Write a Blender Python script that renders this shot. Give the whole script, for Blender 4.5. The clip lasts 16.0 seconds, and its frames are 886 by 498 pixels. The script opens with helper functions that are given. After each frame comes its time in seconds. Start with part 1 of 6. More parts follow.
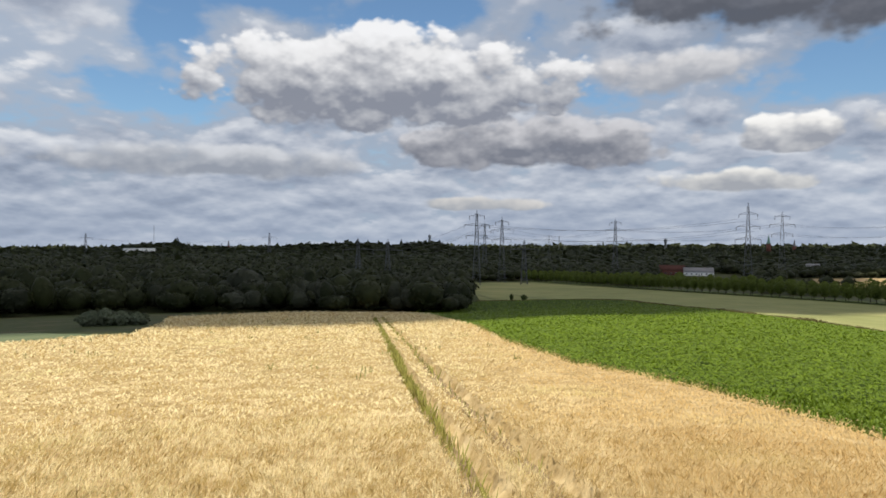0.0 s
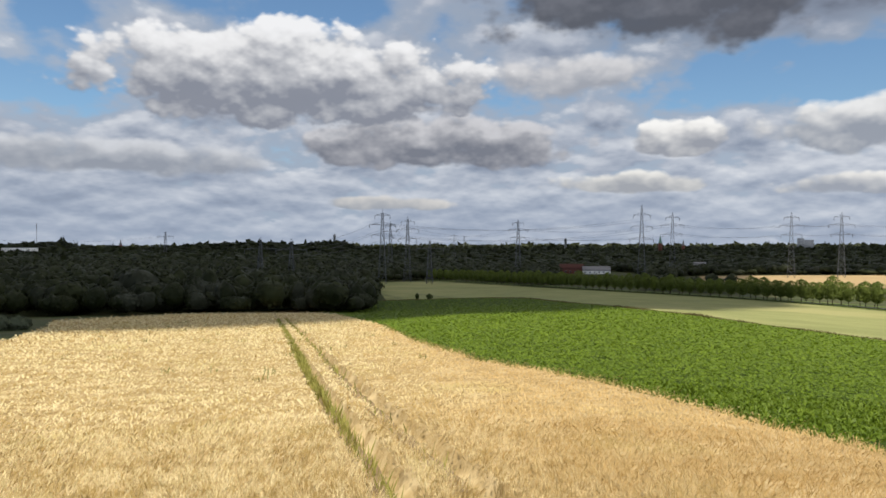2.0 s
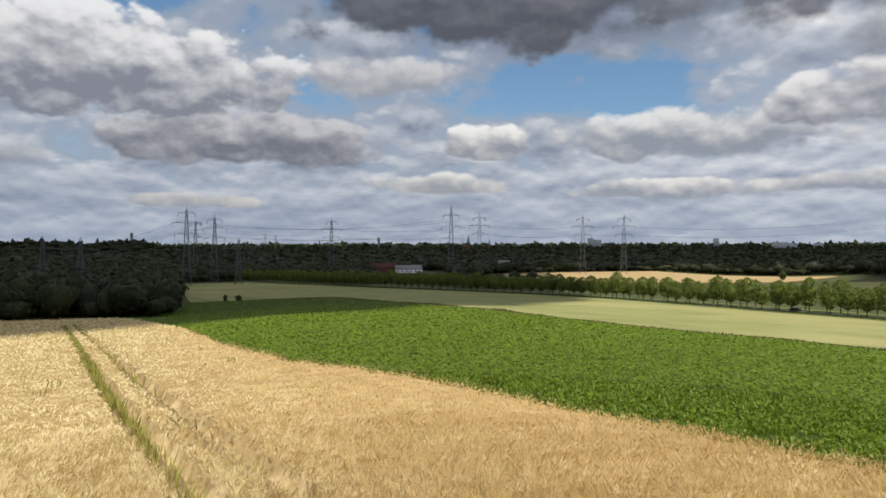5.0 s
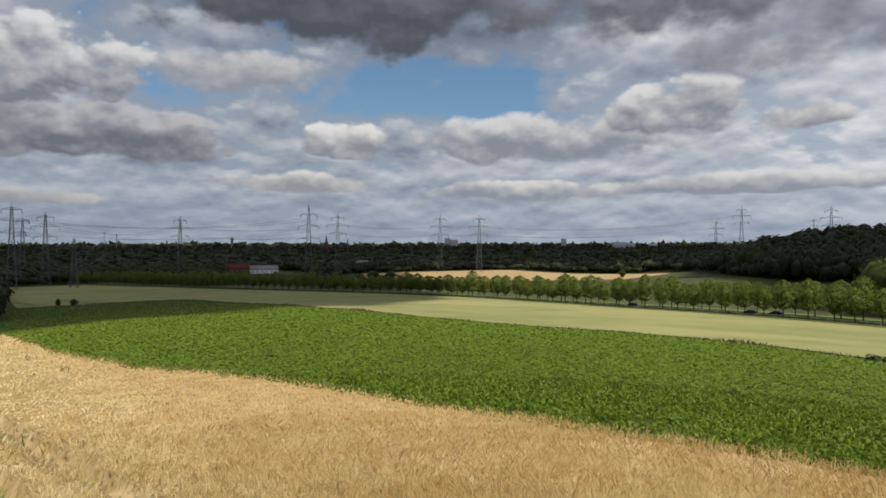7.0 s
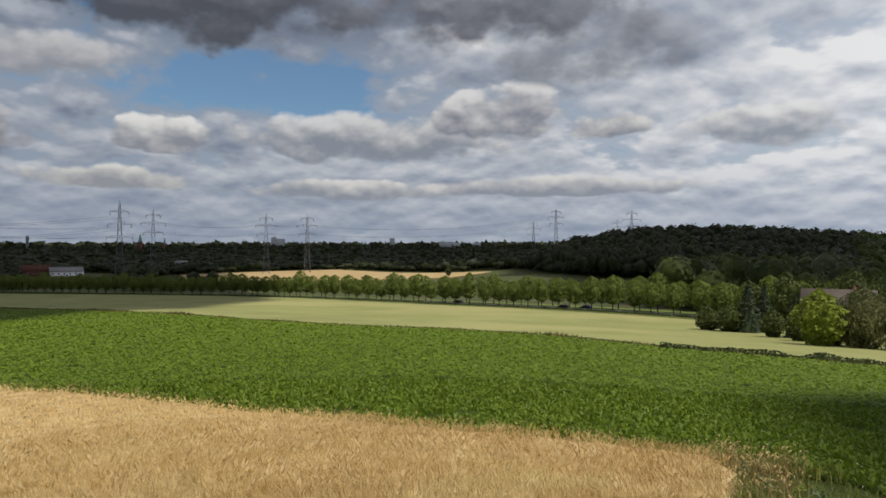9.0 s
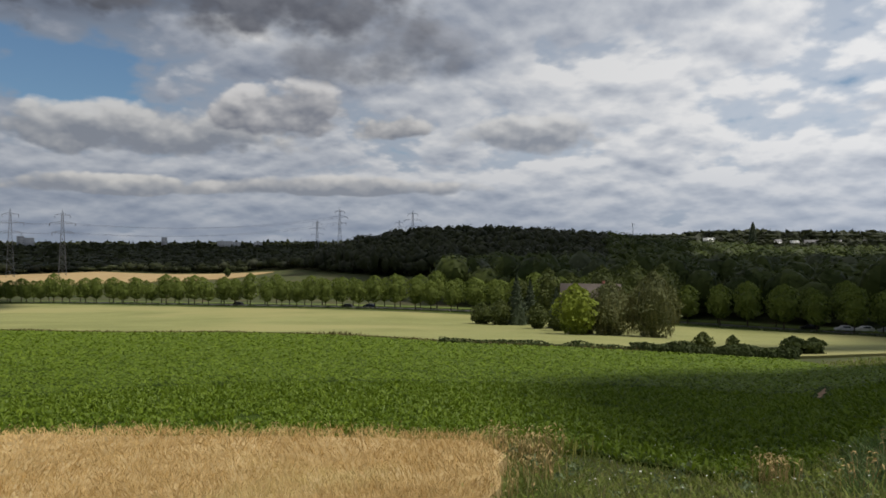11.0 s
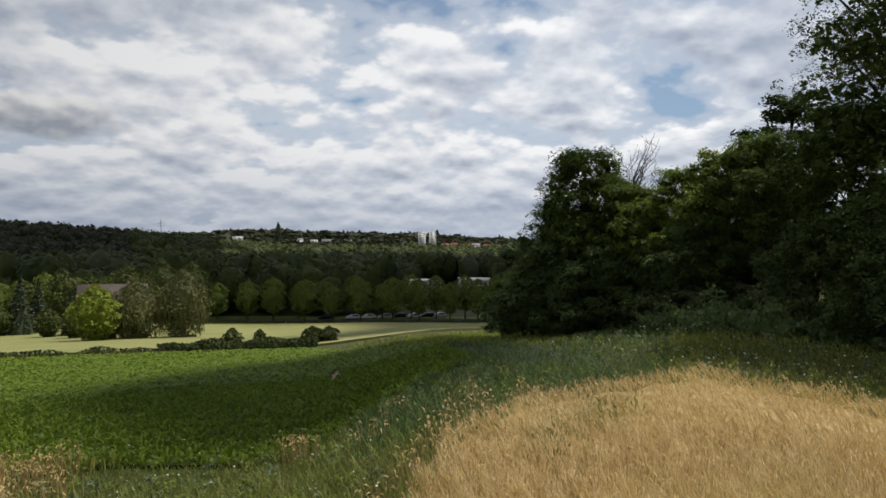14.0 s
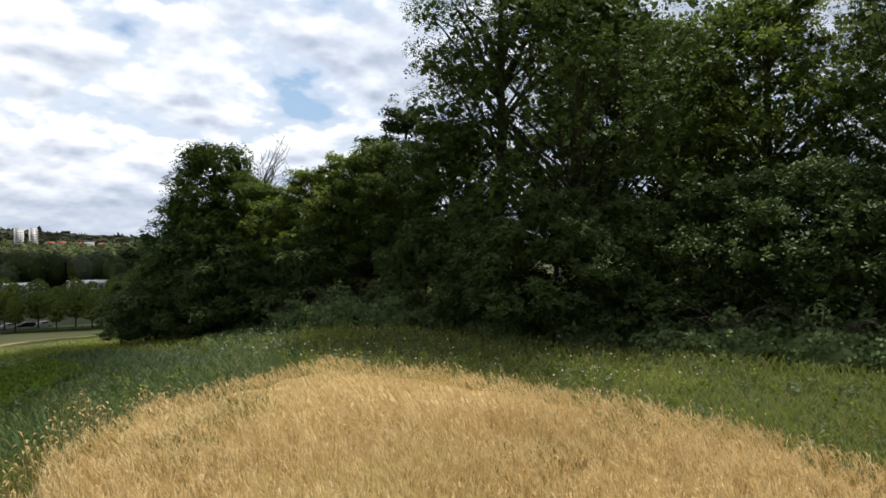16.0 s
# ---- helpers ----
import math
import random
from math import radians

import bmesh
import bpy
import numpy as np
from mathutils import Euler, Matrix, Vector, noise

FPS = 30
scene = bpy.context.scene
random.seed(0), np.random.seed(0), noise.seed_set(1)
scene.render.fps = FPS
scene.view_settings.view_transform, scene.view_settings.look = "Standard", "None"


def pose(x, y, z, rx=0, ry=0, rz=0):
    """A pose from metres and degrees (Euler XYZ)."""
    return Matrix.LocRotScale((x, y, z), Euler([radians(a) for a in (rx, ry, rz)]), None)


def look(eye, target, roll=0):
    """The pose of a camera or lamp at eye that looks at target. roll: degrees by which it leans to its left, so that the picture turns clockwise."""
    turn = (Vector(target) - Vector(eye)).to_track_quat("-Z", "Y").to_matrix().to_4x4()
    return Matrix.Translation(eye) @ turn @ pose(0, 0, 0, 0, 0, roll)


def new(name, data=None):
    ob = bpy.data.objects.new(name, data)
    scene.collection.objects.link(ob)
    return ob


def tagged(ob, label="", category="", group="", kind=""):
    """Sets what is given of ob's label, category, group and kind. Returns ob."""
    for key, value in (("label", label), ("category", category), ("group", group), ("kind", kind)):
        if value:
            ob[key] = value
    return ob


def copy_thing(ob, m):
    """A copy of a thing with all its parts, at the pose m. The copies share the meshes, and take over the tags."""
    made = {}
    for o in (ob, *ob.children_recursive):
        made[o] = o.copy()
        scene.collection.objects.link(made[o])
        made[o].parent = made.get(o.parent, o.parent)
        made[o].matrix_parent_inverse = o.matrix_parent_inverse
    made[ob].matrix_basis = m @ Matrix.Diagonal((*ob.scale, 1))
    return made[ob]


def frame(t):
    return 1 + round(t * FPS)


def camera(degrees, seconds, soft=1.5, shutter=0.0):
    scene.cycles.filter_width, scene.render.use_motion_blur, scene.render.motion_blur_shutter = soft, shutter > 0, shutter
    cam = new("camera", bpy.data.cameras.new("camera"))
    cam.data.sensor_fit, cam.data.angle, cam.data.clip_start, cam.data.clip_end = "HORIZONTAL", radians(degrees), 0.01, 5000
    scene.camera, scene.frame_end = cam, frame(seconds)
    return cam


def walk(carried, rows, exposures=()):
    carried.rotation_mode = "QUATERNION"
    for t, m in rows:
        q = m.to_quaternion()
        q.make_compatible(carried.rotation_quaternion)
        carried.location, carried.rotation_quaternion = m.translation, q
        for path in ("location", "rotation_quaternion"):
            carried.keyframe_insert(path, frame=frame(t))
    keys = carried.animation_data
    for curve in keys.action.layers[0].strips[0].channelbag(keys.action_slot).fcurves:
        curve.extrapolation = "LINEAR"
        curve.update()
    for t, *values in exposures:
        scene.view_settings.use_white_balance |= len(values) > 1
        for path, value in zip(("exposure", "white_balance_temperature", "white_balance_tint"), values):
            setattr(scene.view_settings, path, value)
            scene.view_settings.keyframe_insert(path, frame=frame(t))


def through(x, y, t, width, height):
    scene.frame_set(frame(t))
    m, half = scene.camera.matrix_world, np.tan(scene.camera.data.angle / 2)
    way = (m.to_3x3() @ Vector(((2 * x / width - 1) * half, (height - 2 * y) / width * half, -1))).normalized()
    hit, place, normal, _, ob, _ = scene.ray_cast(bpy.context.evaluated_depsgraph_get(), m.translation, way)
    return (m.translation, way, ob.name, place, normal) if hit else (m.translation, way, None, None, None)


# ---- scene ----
cam = camera(64.55, 16.0, soft=1.65)
# the flight, a slow turn on the spot while sinking a little: seconds, x, y, z, tilt, lean, turn
PATH = [
    (0.0, 0.000, -0.000, 5.150, 89.77, -0.32, 0.00),
    (0.5, 0.002, -0.005, 5.141, 89.74, -0.34, -1.18),
    (1.0, 0.004, -0.010, 5.131, 89.75, -0.29, -3.02),
    (1.5, 0.006, -0.015, 5.122, 89.76, -0.32, -5.27),
    (2.0, 0.008, -0.020, 5.113, 89.77, -0.31, -7.69),
    (2.5, 0.010, -0.025, 5.103, 89.77, -0.29, -10.12),
    (3.0, 0.012, -0.030, 5.094, 89.77, -0.28, -12.54),
    (5.5, 0.022, -0.055, 5.047, 89.81, -0.24, -25.52),
    (6.0, 0.024, -0.060, 5.038, 89.82, -0.22, -28.27),
    (6.5, 0.026, -0.065, 5.028, 89.83, -0.22, -31.21),
    (7.0, 0.028, -0.070, 5.019, 89.83, -0.23, -34.34),
    (7.5, 0.030, -0.075, 5.009, 89.83, -0.16, -37.60),
    (8.0, 0.032, -0.080, 5.000, 89.84, -0.17, -40.89),
    (10.5, 0.042, -0.105, 4.953, 89.83, -0.10, -61.11),
    (11.0, 0.044, -0.110, 4.944, 89.84, -0.09, -65.77),
    (11.5, 0.046, -0.115, 4.934, 89.81, -0.11, -70.56),
    (12.0, 0.048, -0.120, 4.925, 89.81, -0.10, -75.54),
    (12.5, 0.050, -0.125, 4.916, 89.79, -0.12, -80.93),
    (13.0, 0.052, -0.130, 4.906, 89.80, -0.25, -86.71),
    (13.5, 0.054, -0.135, 4.897, 89.79, -0.29, -95.04),
    (14.0, 0.056, -0.140, 4.888, 89.82, -0.30, -102.82),
    (14.5, 0.058, -0.145, 4.878, 89.84, -0.31, -110.62),
    (15.0, 0.060, -0.150, 4.869, 89.84, -0.32, -118.13),
    (15.5, 0.062, -0.155, 4.859, 89.85, -0.28, -125.40),
    (16.0, 0.064, -0.160, 4.850, 89.88, -0.27, -132.26),
]
walk(cam, [(t, pose(*p)) for t, *p in PATH], exposures=((0.0, 0.515), (3.0, 0.46), (5.5, 0.30), (6.5, 0.17), (8.0, 0.08), (10.5, -0.06), (12.5, -0.22), (13.5, -0.12), (14.5, 0.16), (16.0, 0.50)))

# ---- world and sun ----
SUN_HEAD, SUN_EL = 170.0, 63.0
sun_data = bpy.data.lights.new("sun", "SUN")
sun_data.energy, sun_data.angle, sun_data.color = 4.6, radians(0.53), (1.0, 0.955, 0.885)
sun_lamp = new("sun", sun_data)
sun_way = Vector((math.sin(radians(SUN_HEAD)) * math.cos(radians(SUN_EL)), math.cos(radians(SUN_HEAD)) * math.cos(radians(SUN_EL)), math.sin(radians(SUN_EL))))
sun_lamp.matrix_world = look(sun_way * 100, (0, 0, 0))

world = bpy.data.worlds.new("sky")
scene.world = world
world.use_nodes = True


class Nodes:
    """A small hand for node trees."""

    def __init__(self, tree):
        self.tree = tree
        tree.nodes.clear()

    def add(self, kind, **sets):
        n = self.tree.nodes.new(kind)
        for k, v in sets.items():
            setattr(n, k, v)
        return n

    def put(self, socket, value):
        if isinstance(value, bpy.types.NodeSocket):
            self.tree.links.new(value, socket)
        elif isinstance(value, (tuple, list)) and len(value) == 3 and socket.type == "RGBA":
            socket.default_value = (*value, 1)
        else:
            socket.default_value = value

    def math(self, op, a, b=0.0, c=0.0, clamp=False):
        n = self.add("ShaderNodeMath", operation=op, use_clamp=clamp)
        for s, v in zip(n.inputs, (a, b, c)):
            self.put(s, v)
        return n.outputs[0]

    def vec(self, op, a, b=(0, 0, 0)):
        n = self.add("ShaderNodeVectorMath", operation=op)
        self.put(n.inputs[0], a)
        self.put(n.inputs[1], b)
        return n.outputs[0]

    def mix(self, fac, a, b):
        n = self.add("ShaderNodeMix", data_type="RGBA")
        self.put(n.inputs[0], fac)
        self.put(n.inputs[6], a)
        self.put(n.inputs[7], b)
        return n.outputs[2]

    def ramp(self, fac, *stops):
        n = self.add("ShaderNodeValToRGB")
        e = n.color_ramp.elements
        while len(e) < len(stops):
            e.new(0.5)
        for el, (p, c) in zip(e, stops):
            el.position = p
            el.color = (c, c, c, 1) if isinstance(c, (int, float)) else (*c, 1)
        self.put(n.inputs[0], fac)
        return n.outputs[0]

    def noise(self, vector, scale, detail=4.0, rough=0.55, distort=0.0):
        n = self.add("ShaderNodeTexNoise")
        if vector is not None:
            self.put(n.inputs["Vector"], vector)
        n.inputs["Scale"].default_value, n.inputs["Detail"].default_value = scale, detail
        n.inputs["Roughness"].default_value, n.inputs["Distortion"].default_value = rough, distort
        return n.outputs["Fac"]

    def smooth(self, v, lo, hi):
        n = self.add("ShaderNodeMapRange", interpolation_type="SMOOTHSTEP")
        self.put(n.inputs[0], v)
        n.inputs[1].default_value, n.inputs[2].default_value = lo, hi
        return n.outputs[0]


def build_sky():
    k = Nodes(world.node_tree)
    way = k.add("ShaderNodeTexCoord").outputs["Generated"]
    xyz = k.add("ShaderNodeSeparateXYZ")
    k.put(xyz.inputs[0], way)
    x, y, z = xyz.outputs
    head = k.math("MULTIPLY", k.math("ARCTAN2", x, y), 57.2958)          # degrees, clockwise from +y
    up = k.math("MULTIPLY", k.math("ARCSINE", z), 57.2958)
    # the sheet of cloud: a plane overhead, seen in perspective

    def joined(a, b, c):
        n = k.add("ShaderNodeCombineXYZ")
        for s, v in zip(n.inputs, (a, b, c)):
            k.put(s, v)
        return n.outputs[0]

    def lumpy(v, scale, detail, smooth=0.5):
        n = k.add("ShaderNodeTexVoronoi", feature="SMOOTH_F1", voronoi_dimensions="2D")
        k.put(n.inputs["Vector"], v)
        for name, value in (("Scale", scale), ("Detail", detail), ("Roughness", 0.52), ("Smoothness", smooth)):
            n.inputs[name].default_value = value
        return k.math("SUBTRACT", 1.3, n.outputs["Distance"])

    # the broken sheet: a plane overhead seen in perspective, its cells smaller towards the horizon
    over = k.math("ADD", k.math("MAXIMUM", z, 0.0), 0.32)
    plane = joined(k.math("DIVIDE", x, over), k.math("DIVIDE", y, over), 0.0)

    def cells(higher):
        p = k.vec("SUBTRACT", plane, joined(k.math("MULTIPLY", x, higher), k.math("MULTIPLY", y, higher), 0.0))
        p = k.vec("ADD", p, (3.7, 1.9, 0.0))
        big = k.noise(p, 2.9, 8.0, 0.57, 0.2)
        return k.math("ADD", k.math("MULTIPLY", big, 0.70), k.math("MULTIPLY", lumpy(p, 4.1, 3.5, 0.6), 0.30))

    sheet = cells(0.0)
    relief = k.math("MULTIPLY", k.math("SUBTRACT", sheet, cells(0.064)), 1.65)
    # billows of the heaped clouds, in degrees of heading and elevation
    deg = joined(head, k.math("MULTIPLY", up, 1.55), 0.0)

    def billows(v):
        return k.math("ADD", k.math("MULTIPLY", k.noise(v, 0.15, 7.0, 0.52, 0.25), 0.6), k.math("MULTIPLY", lumpy(v, 0.24, 3.0, 0.7), 0.4))

    billow = billows(deg)
    curl = k.math("SUBTRACT", billow, billows(k.vec("ADD", deg, (0.30, 0.95, 0.0))))
    fold = k.math("SUBTRACT", billow, billows(k.vec("ADD", deg, (0.9, 2.8, 0.0))))
    edge = k.math("SUBTRACT", billow, 0.47)

    def blob(h, e, wh, we, amount):
        a = k.math("DIVIDE", k.math("SUBTRACT", head, h), wh)
        b = k.math("DIVIDE", k.math("SUBTRACT", up, e), we)
        q = k.math("ADD", k.math("MULTIPLY", a, a), k.math("MULTIPLY", b, b))
        return k.math("MULTIPLY", k.math("EXPONENT", k.math("MULTIPLY", q, -1.0)), amount)

    def total(rows):
        s = 0.0
        for row in rows:
            s = k.math("ADD", blob(*row), s)
        return s

    sky = k.add("ShaderNodeTexSky", sky_type="NISHITA", sun_disc=False)
    sky.sun_elevation, sky.sun_rotation = radians(SUN_EL), radians(SUN_HEAD)
    blue = k.add("ShaderNodeVectorMath", operation="SCALE")
    k.put(blue.inputs[0], k.vec("MULTIPLY", sky.outputs[0], (0.80, 0.98, 1.08)))
    blue.inputs["Scale"].default_value = 0.115
    near_sun = k.math("ADD", total(((122.0, 14.0, 44.0, 30.0, 0.45), (SUN_HEAD, SUN_EL, 60.0, 40.0, 0.9))), 1.0)

    def lit(colour):
        n = k.add("ShaderNodeVectorMath", operation="SCALE")
        k.put(n.inputs[0], colour)
        k.put(n.inputs["Scale"], near_sun)
        return n.outputs[0]

    body = k.math("ADD", k.math("ADD", k.math("MULTIPLY", sheet, 1.25), total(SKY_GAPS)), -0.06)
    veil = k.math("MULTIPLY", k.smooth(body, 0.30, 0.50), 0.90)
    veil = k.math("MAXIMUM", veil, total(((112, 12, 34, 30, 0.30), (SUN_HEAD, SUN_EL, 40, 30, 0.3))))
    thick = k.math("MULTIPLY", k.math("SUBTRACT", 0.56, sheet), 0.7)
    tone = k.math("ADD", k.math("ADD", k.math("ADD", relief, thick), 0.56), total(SKY_TONES))
    cloud = k.ramp(tone, (0.12, (0.135, 0.155, 0.205)), (0.40, (0.275, 0.322, 0.415)), (0.58, (0.43, 0.472, 0.556)), (0.80, (0.66, 0.69, 0.745)), (1.0, (0.92, 0.92, 0.925)))
    thin = k.ramp(k.math("ADD", total(SKY_TONES), 0.5), (0.1, (0.15, 0.17, 0.22)), (0.5, (0.36, 0.42, 0.52)), (0.85, (0.61, 0.67, 0.76)))
    air = k.mix(veil, blue.outputs[0], lit(thin))
    body_cells = k.math("ADD", sheet, k.math("MULTIPLY", total(SKY_GAPS), 0.7))
    air = k.mix(k.math("MULTIPLY", k.smooth(body_cells, 0.445, 0.545), 0.95), air, lit(cloud))
    # veil of haze low over the horizon
    haze = k.math("MULTIPLY", k.smooth(k.math("MULTIPLY", up, -1.0), -9.0, 0.5), 0.62)
    air = k.mix(haze, air, lit((0.345, 0.415, 0.54)))
    for h, e, wide, rise, drop, foot, crest, soft in HEAPS:
        a = k.math("DIVIDE", k.math("SUBTRACT", head, h), wide)
        d = k.math("SUBTRACT", up, e)
        b = k.math("MAXIMUM", k.math("DIVIDE", d, rise), k.math("DIVIDE", d, -drop))
        q = k.math("SUBTRACT", 1.0, k.math("ADD", k.math("MULTIPLY", a, a), k.math("MULTIPLY", b, b)))
        shape = k.math("ADD", q, k.math("MULTIPLY", edge, 2.5))
        m = k.smooth(shape, 0.10, 0.10 + soft * 0.8)
        t = k.math("ADD", k.math("DIVIDE", k.math("ADD", d, drop), rise + drop), k.math("ADD", k.math("MULTIPLY", curl, 1.25), k.math("MULTIPLY", fold, 0.55)))
        t = k.math("SUBTRACT", t, k.math("MULTIPLY", k.smooth(shape, 0.2, 1.6), 0.16))
        col = k.ramp(t, (0.10, foot), (0.44, tuple(0.55 * f + 0.45 * c for f, c in zip(foot, crest))), (0.74, crest), (1.0, tuple(min(1.0, c * 1.12) for c in crest)))
        air = k.mix(k.math("MULTIPLY", m, 0.97), air, lit(col))
    back = k.add("ShaderNodeBackground")
    k.put(back.inputs[0], air)
    back.inputs[1].default_value = 0.70
    k.put(k.add("ShaderNodeOutputWorld").inputs[0], back.outputs[0])


# heading, elevation, half widths, amount: where blue shows through the sheet, and where it is lighter or darker
SKY_GAPS = ((-8, 18.6, 15, 2.4, -0.34), (-21.5, 14.5, 3.0, 3.5, -0.26), (-25, 10.4, 9, 1.9, -0.30), (11.4, 13.6, 1.8, 2.6, -0.24), (36, 12.2, 14, 2.3, -0.36), (29, 14, 7, 2.2, -0.2),
            (97, 11.3, 5.5, 1.6, -0.23), (107, 15.8, 4.0, 2.2, -0.20), (124, 18.6, 7, 1.6, -0.16), (100, 8.6, 8, 1.2, -0.11), (82, 9.0, 5, 1.6, -0.09), (-31, 16, 9, 5, 0.10), (84, 16, 16, 4, 0.2), (60, 15, 14, 4, 0.25), (112, 7, 34, 8, 0.09), (40, 3.0, 200, 4.5, 0.24))
SKY_TONES = ((70, 6, 34, 7, 0.16), (32, 18.8, 15, 3.6, -0.40), (86, 12, 20, 10, 0.20), (-28, 15, 10, 6, 0.10), (112, 12, 22, 14, 0.17), (50, 17.5, 3, 3, 0.2), (-26, 4.5, 12, 2.0, -0.10))
# heaped clouds, the far ones first: heading, elevation of the middle, half width, rise, drop, foot and crest colour, softness
HEAPS = (
    (22.5, 4.9, 6.5, 1.1, 0.7, (0.36, 0.38, 0.42), (0.78, 0.77, 0.74), 0.7),
    (3, 3.4, 6, 0.8, 0.5, (0.33, 0.36, 0.41), (0.62, 0.61, 0.60), 0.8),
    (-18, 6.2, 15, 1.8, 1.2, (0.30, 0.33, 0.39), (0.58, 0.60, 0.64), 0.9),
    (40, 4.4, 9, 1.1, 0.6, (0.34, 0.37, 0.43), (0.78, 0.77, 0.75), 0.6),
    (56, 4.6, 12, 1.2, 0.6, (0.33, 0.36, 0.42), (0.76, 0.75, 0.74), 0.7),
    (42, 8.2, 12, 2.5, 1.5, (0.31, 0.34, 0.40), (0.74, 0.74, 0.74), 0.7),
    (53, 10.6, 6.0, 2.4, 2.0, (0.27, 0.29, 0.345), (0.78, 0.77, 0.77), 0.6),
    (61.5, 9.6, 3.4, 1.5, 1.2, (0.27, 0.29, 0.34), (0.74, 0.73, 0.72), 0.6),
    (73, 9.0, 6.5, 2.0, 1.5, (0.33, 0.36, 0.42), (0.76, 0.76, 0.76), 0.7),
    (60, 15.6, 11, 3.6, 2.8, (0.205, 0.222, 0.265), (0.41, 0.43, 0.485), 1.5),
    (26.5, 8.0, 4.2, 2.0, 1.0, (0.32, 0.34, 0.39), (0.86, 0.85, 0.83), 0.5),
    (18, 13.6, 7.5, 2.4, 2.0, (0.36, 0.38, 0.43), (0.64, 0.64, 0.66), 1.0),
    (6.5, 8.0, 12.5, 2.9, 1.8, (0.19, 0.205, 0.25), (0.58, 0.58, 0.61), 0.6),
    (-5, 12.2, 16.5, 5.4, 3.2, (0.25, 0.27, 0.325), (0.82, 0.82, 0.83), 0.45),
    (52, 18.8, 16, 5.5, 3.6, (0.16, 0.17, 0.205), (0.32, 0.335, 0.375), 1.3),
    (26, 18.6, 17, 6.0, 3.9, (0.105, 0.114, 0.14), (0.20, 0.21, 0.245), 0.9),
)
build_sky()

# ---- materials ----
def material(name, rough=0.8, metallic=0.0):
    m = bpy.data.materials.new(name)
    m.use_nodes = True
    k = Nodes(m.node_tree)
    bsdf = k.add("ShaderNodeBsdfPrincipled")
    bsdf.inputs["Roughness"].default_value, bsdf.inputs["Metallic"].default_value = rough, metallic
    bsdf.inputs["Specular IOR Level"].default_value = 0.12
    out = k.add("ShaderNodeOutputMaterial")
    k.put(out.inputs[0], bsdf.outputs[0])
    return m, k, bsdf, out


def place(k):
    return k.add("ShaderNodeNewGeometry").outputs["Position"]


def bump(k, bsdf, height, strength=0.5, distance=0.05):
    b = k.add("ShaderNodeBump")
    k.put(b.inputs["Height"], height)
    b.inputs["Strength"].default_value, b.inputs["Distance"].default_value = strength, distance
    k.put(bsdf.inputs["Normal"], b.outputs[0])


def leafy(name, dark, light, through=0.35, patch=0.08, rough=0.6, odd=None, own_share=0.55, crown=0.0, gloss=0.12):
    """Leaves or blades: each one a little different, lit through."""
    m, k, bsdf, out = material(name, rough)
    bsdf.inputs["Specular IOR Level"].default_value = gloss
    geo = k.add("ShaderNodeNewGeometry")
    own = geo.outputs["Random Per Island"]
    f = k.math("ADD", k.math("MULTIPLY", own, own_share), k.math("MULTIPLY", k.noise(geo.outputs["Position"], patch, 3.0), 0.9))
    if crown:                                 # one tint for each tree of a wood
        tree_cell = k.add("ShaderNodeTexVoronoi", voronoi_dimensions="2D")
        k.put(tree_cell.inputs["Vector"], geo.outputs["Position"])
        tree_cell.inputs["Scale"].default_value = crown
        hue = k.add("ShaderNodeSeparateXYZ")
        k.put(hue.inputs[0], tree_cell.outputs["Color"])
        f = k.math("ADD", f, k.math("MULTIPLY", k.math("SUBTRACT", hue.outputs[0], 0.35), 0.6))
    f = k.math("SUBTRACT", f, 0.4 * own_share, clamp=True)
    c = k.mix(f, dark, light)
    if crown:
        c = k.mix(k.smooth(hue.outputs[1], 0.72, 0.95), c, tuple(0.6 * v + 0.4 * light[1] for v in light))
    if odd:
        c = k.mix(k.smooth(own, 0.72, 1.0), c, odd)
    k.put(bsdf.inputs["Base Color"], c)
    t = k.add("ShaderNodeBsdfTranslucent")
    k.put(t.inputs[0], c)
    x = k.add("ShaderNodeMixShader")
    x.inputs[0].default_value = through
    k.put(x.inputs[1], bsdf.outputs[0])
    k.put(x.inputs[2], t.outputs[0])
    k.put(out.inputs[0], x.outputs[0])
    return m


def surface(name, dark, light, scale=0.5, fine=8.0, rough=0.9, relief=0.4, depth=0.05, third=None):
    """Ground, walls, bark: two scales of variation and a fine relief."""
    m, k, bsdf, _ = material(name, rough)
    p = place(k)
    a, b = k.noise(p, scale, 5.0, 0.6), k.noise(p, fine, 6.0, 0.65)
    f = k.smooth(k.math("ADD", k.math("MULTIPLY", a, 0.6), k.math("MULTIPLY", b, 0.4)), 0.34, 0.66)
    c = k.mix(f, dark, light)
    if third:
        c = k.mix(k.smooth(k.noise(p, scale * 0.37, 4.0), 0.5, 0.66), c, third)
    k.put(bsdf.inputs["Base Color"], c)
    bump(k, bsdf, b, relief, depth)
    return m


M_EARTH = surface("meadow_ground", (0.02975, 0.0425, 0.0119), (0.068, 0.07225, 0.0255), 0.25, 5.0, third=(0.085, 0.07225, 0.034))
# browner than the ears: shade between the tufts is put into this colour
M_BARLEY = surface("ripe_barley_canopy", (0.25, 0.165, 0.058), (0.43, 0.32, 0.155), 1.6, 9.0, 0.75, 0.5, 0.06, third=(0.47, 0.355, 0.18))


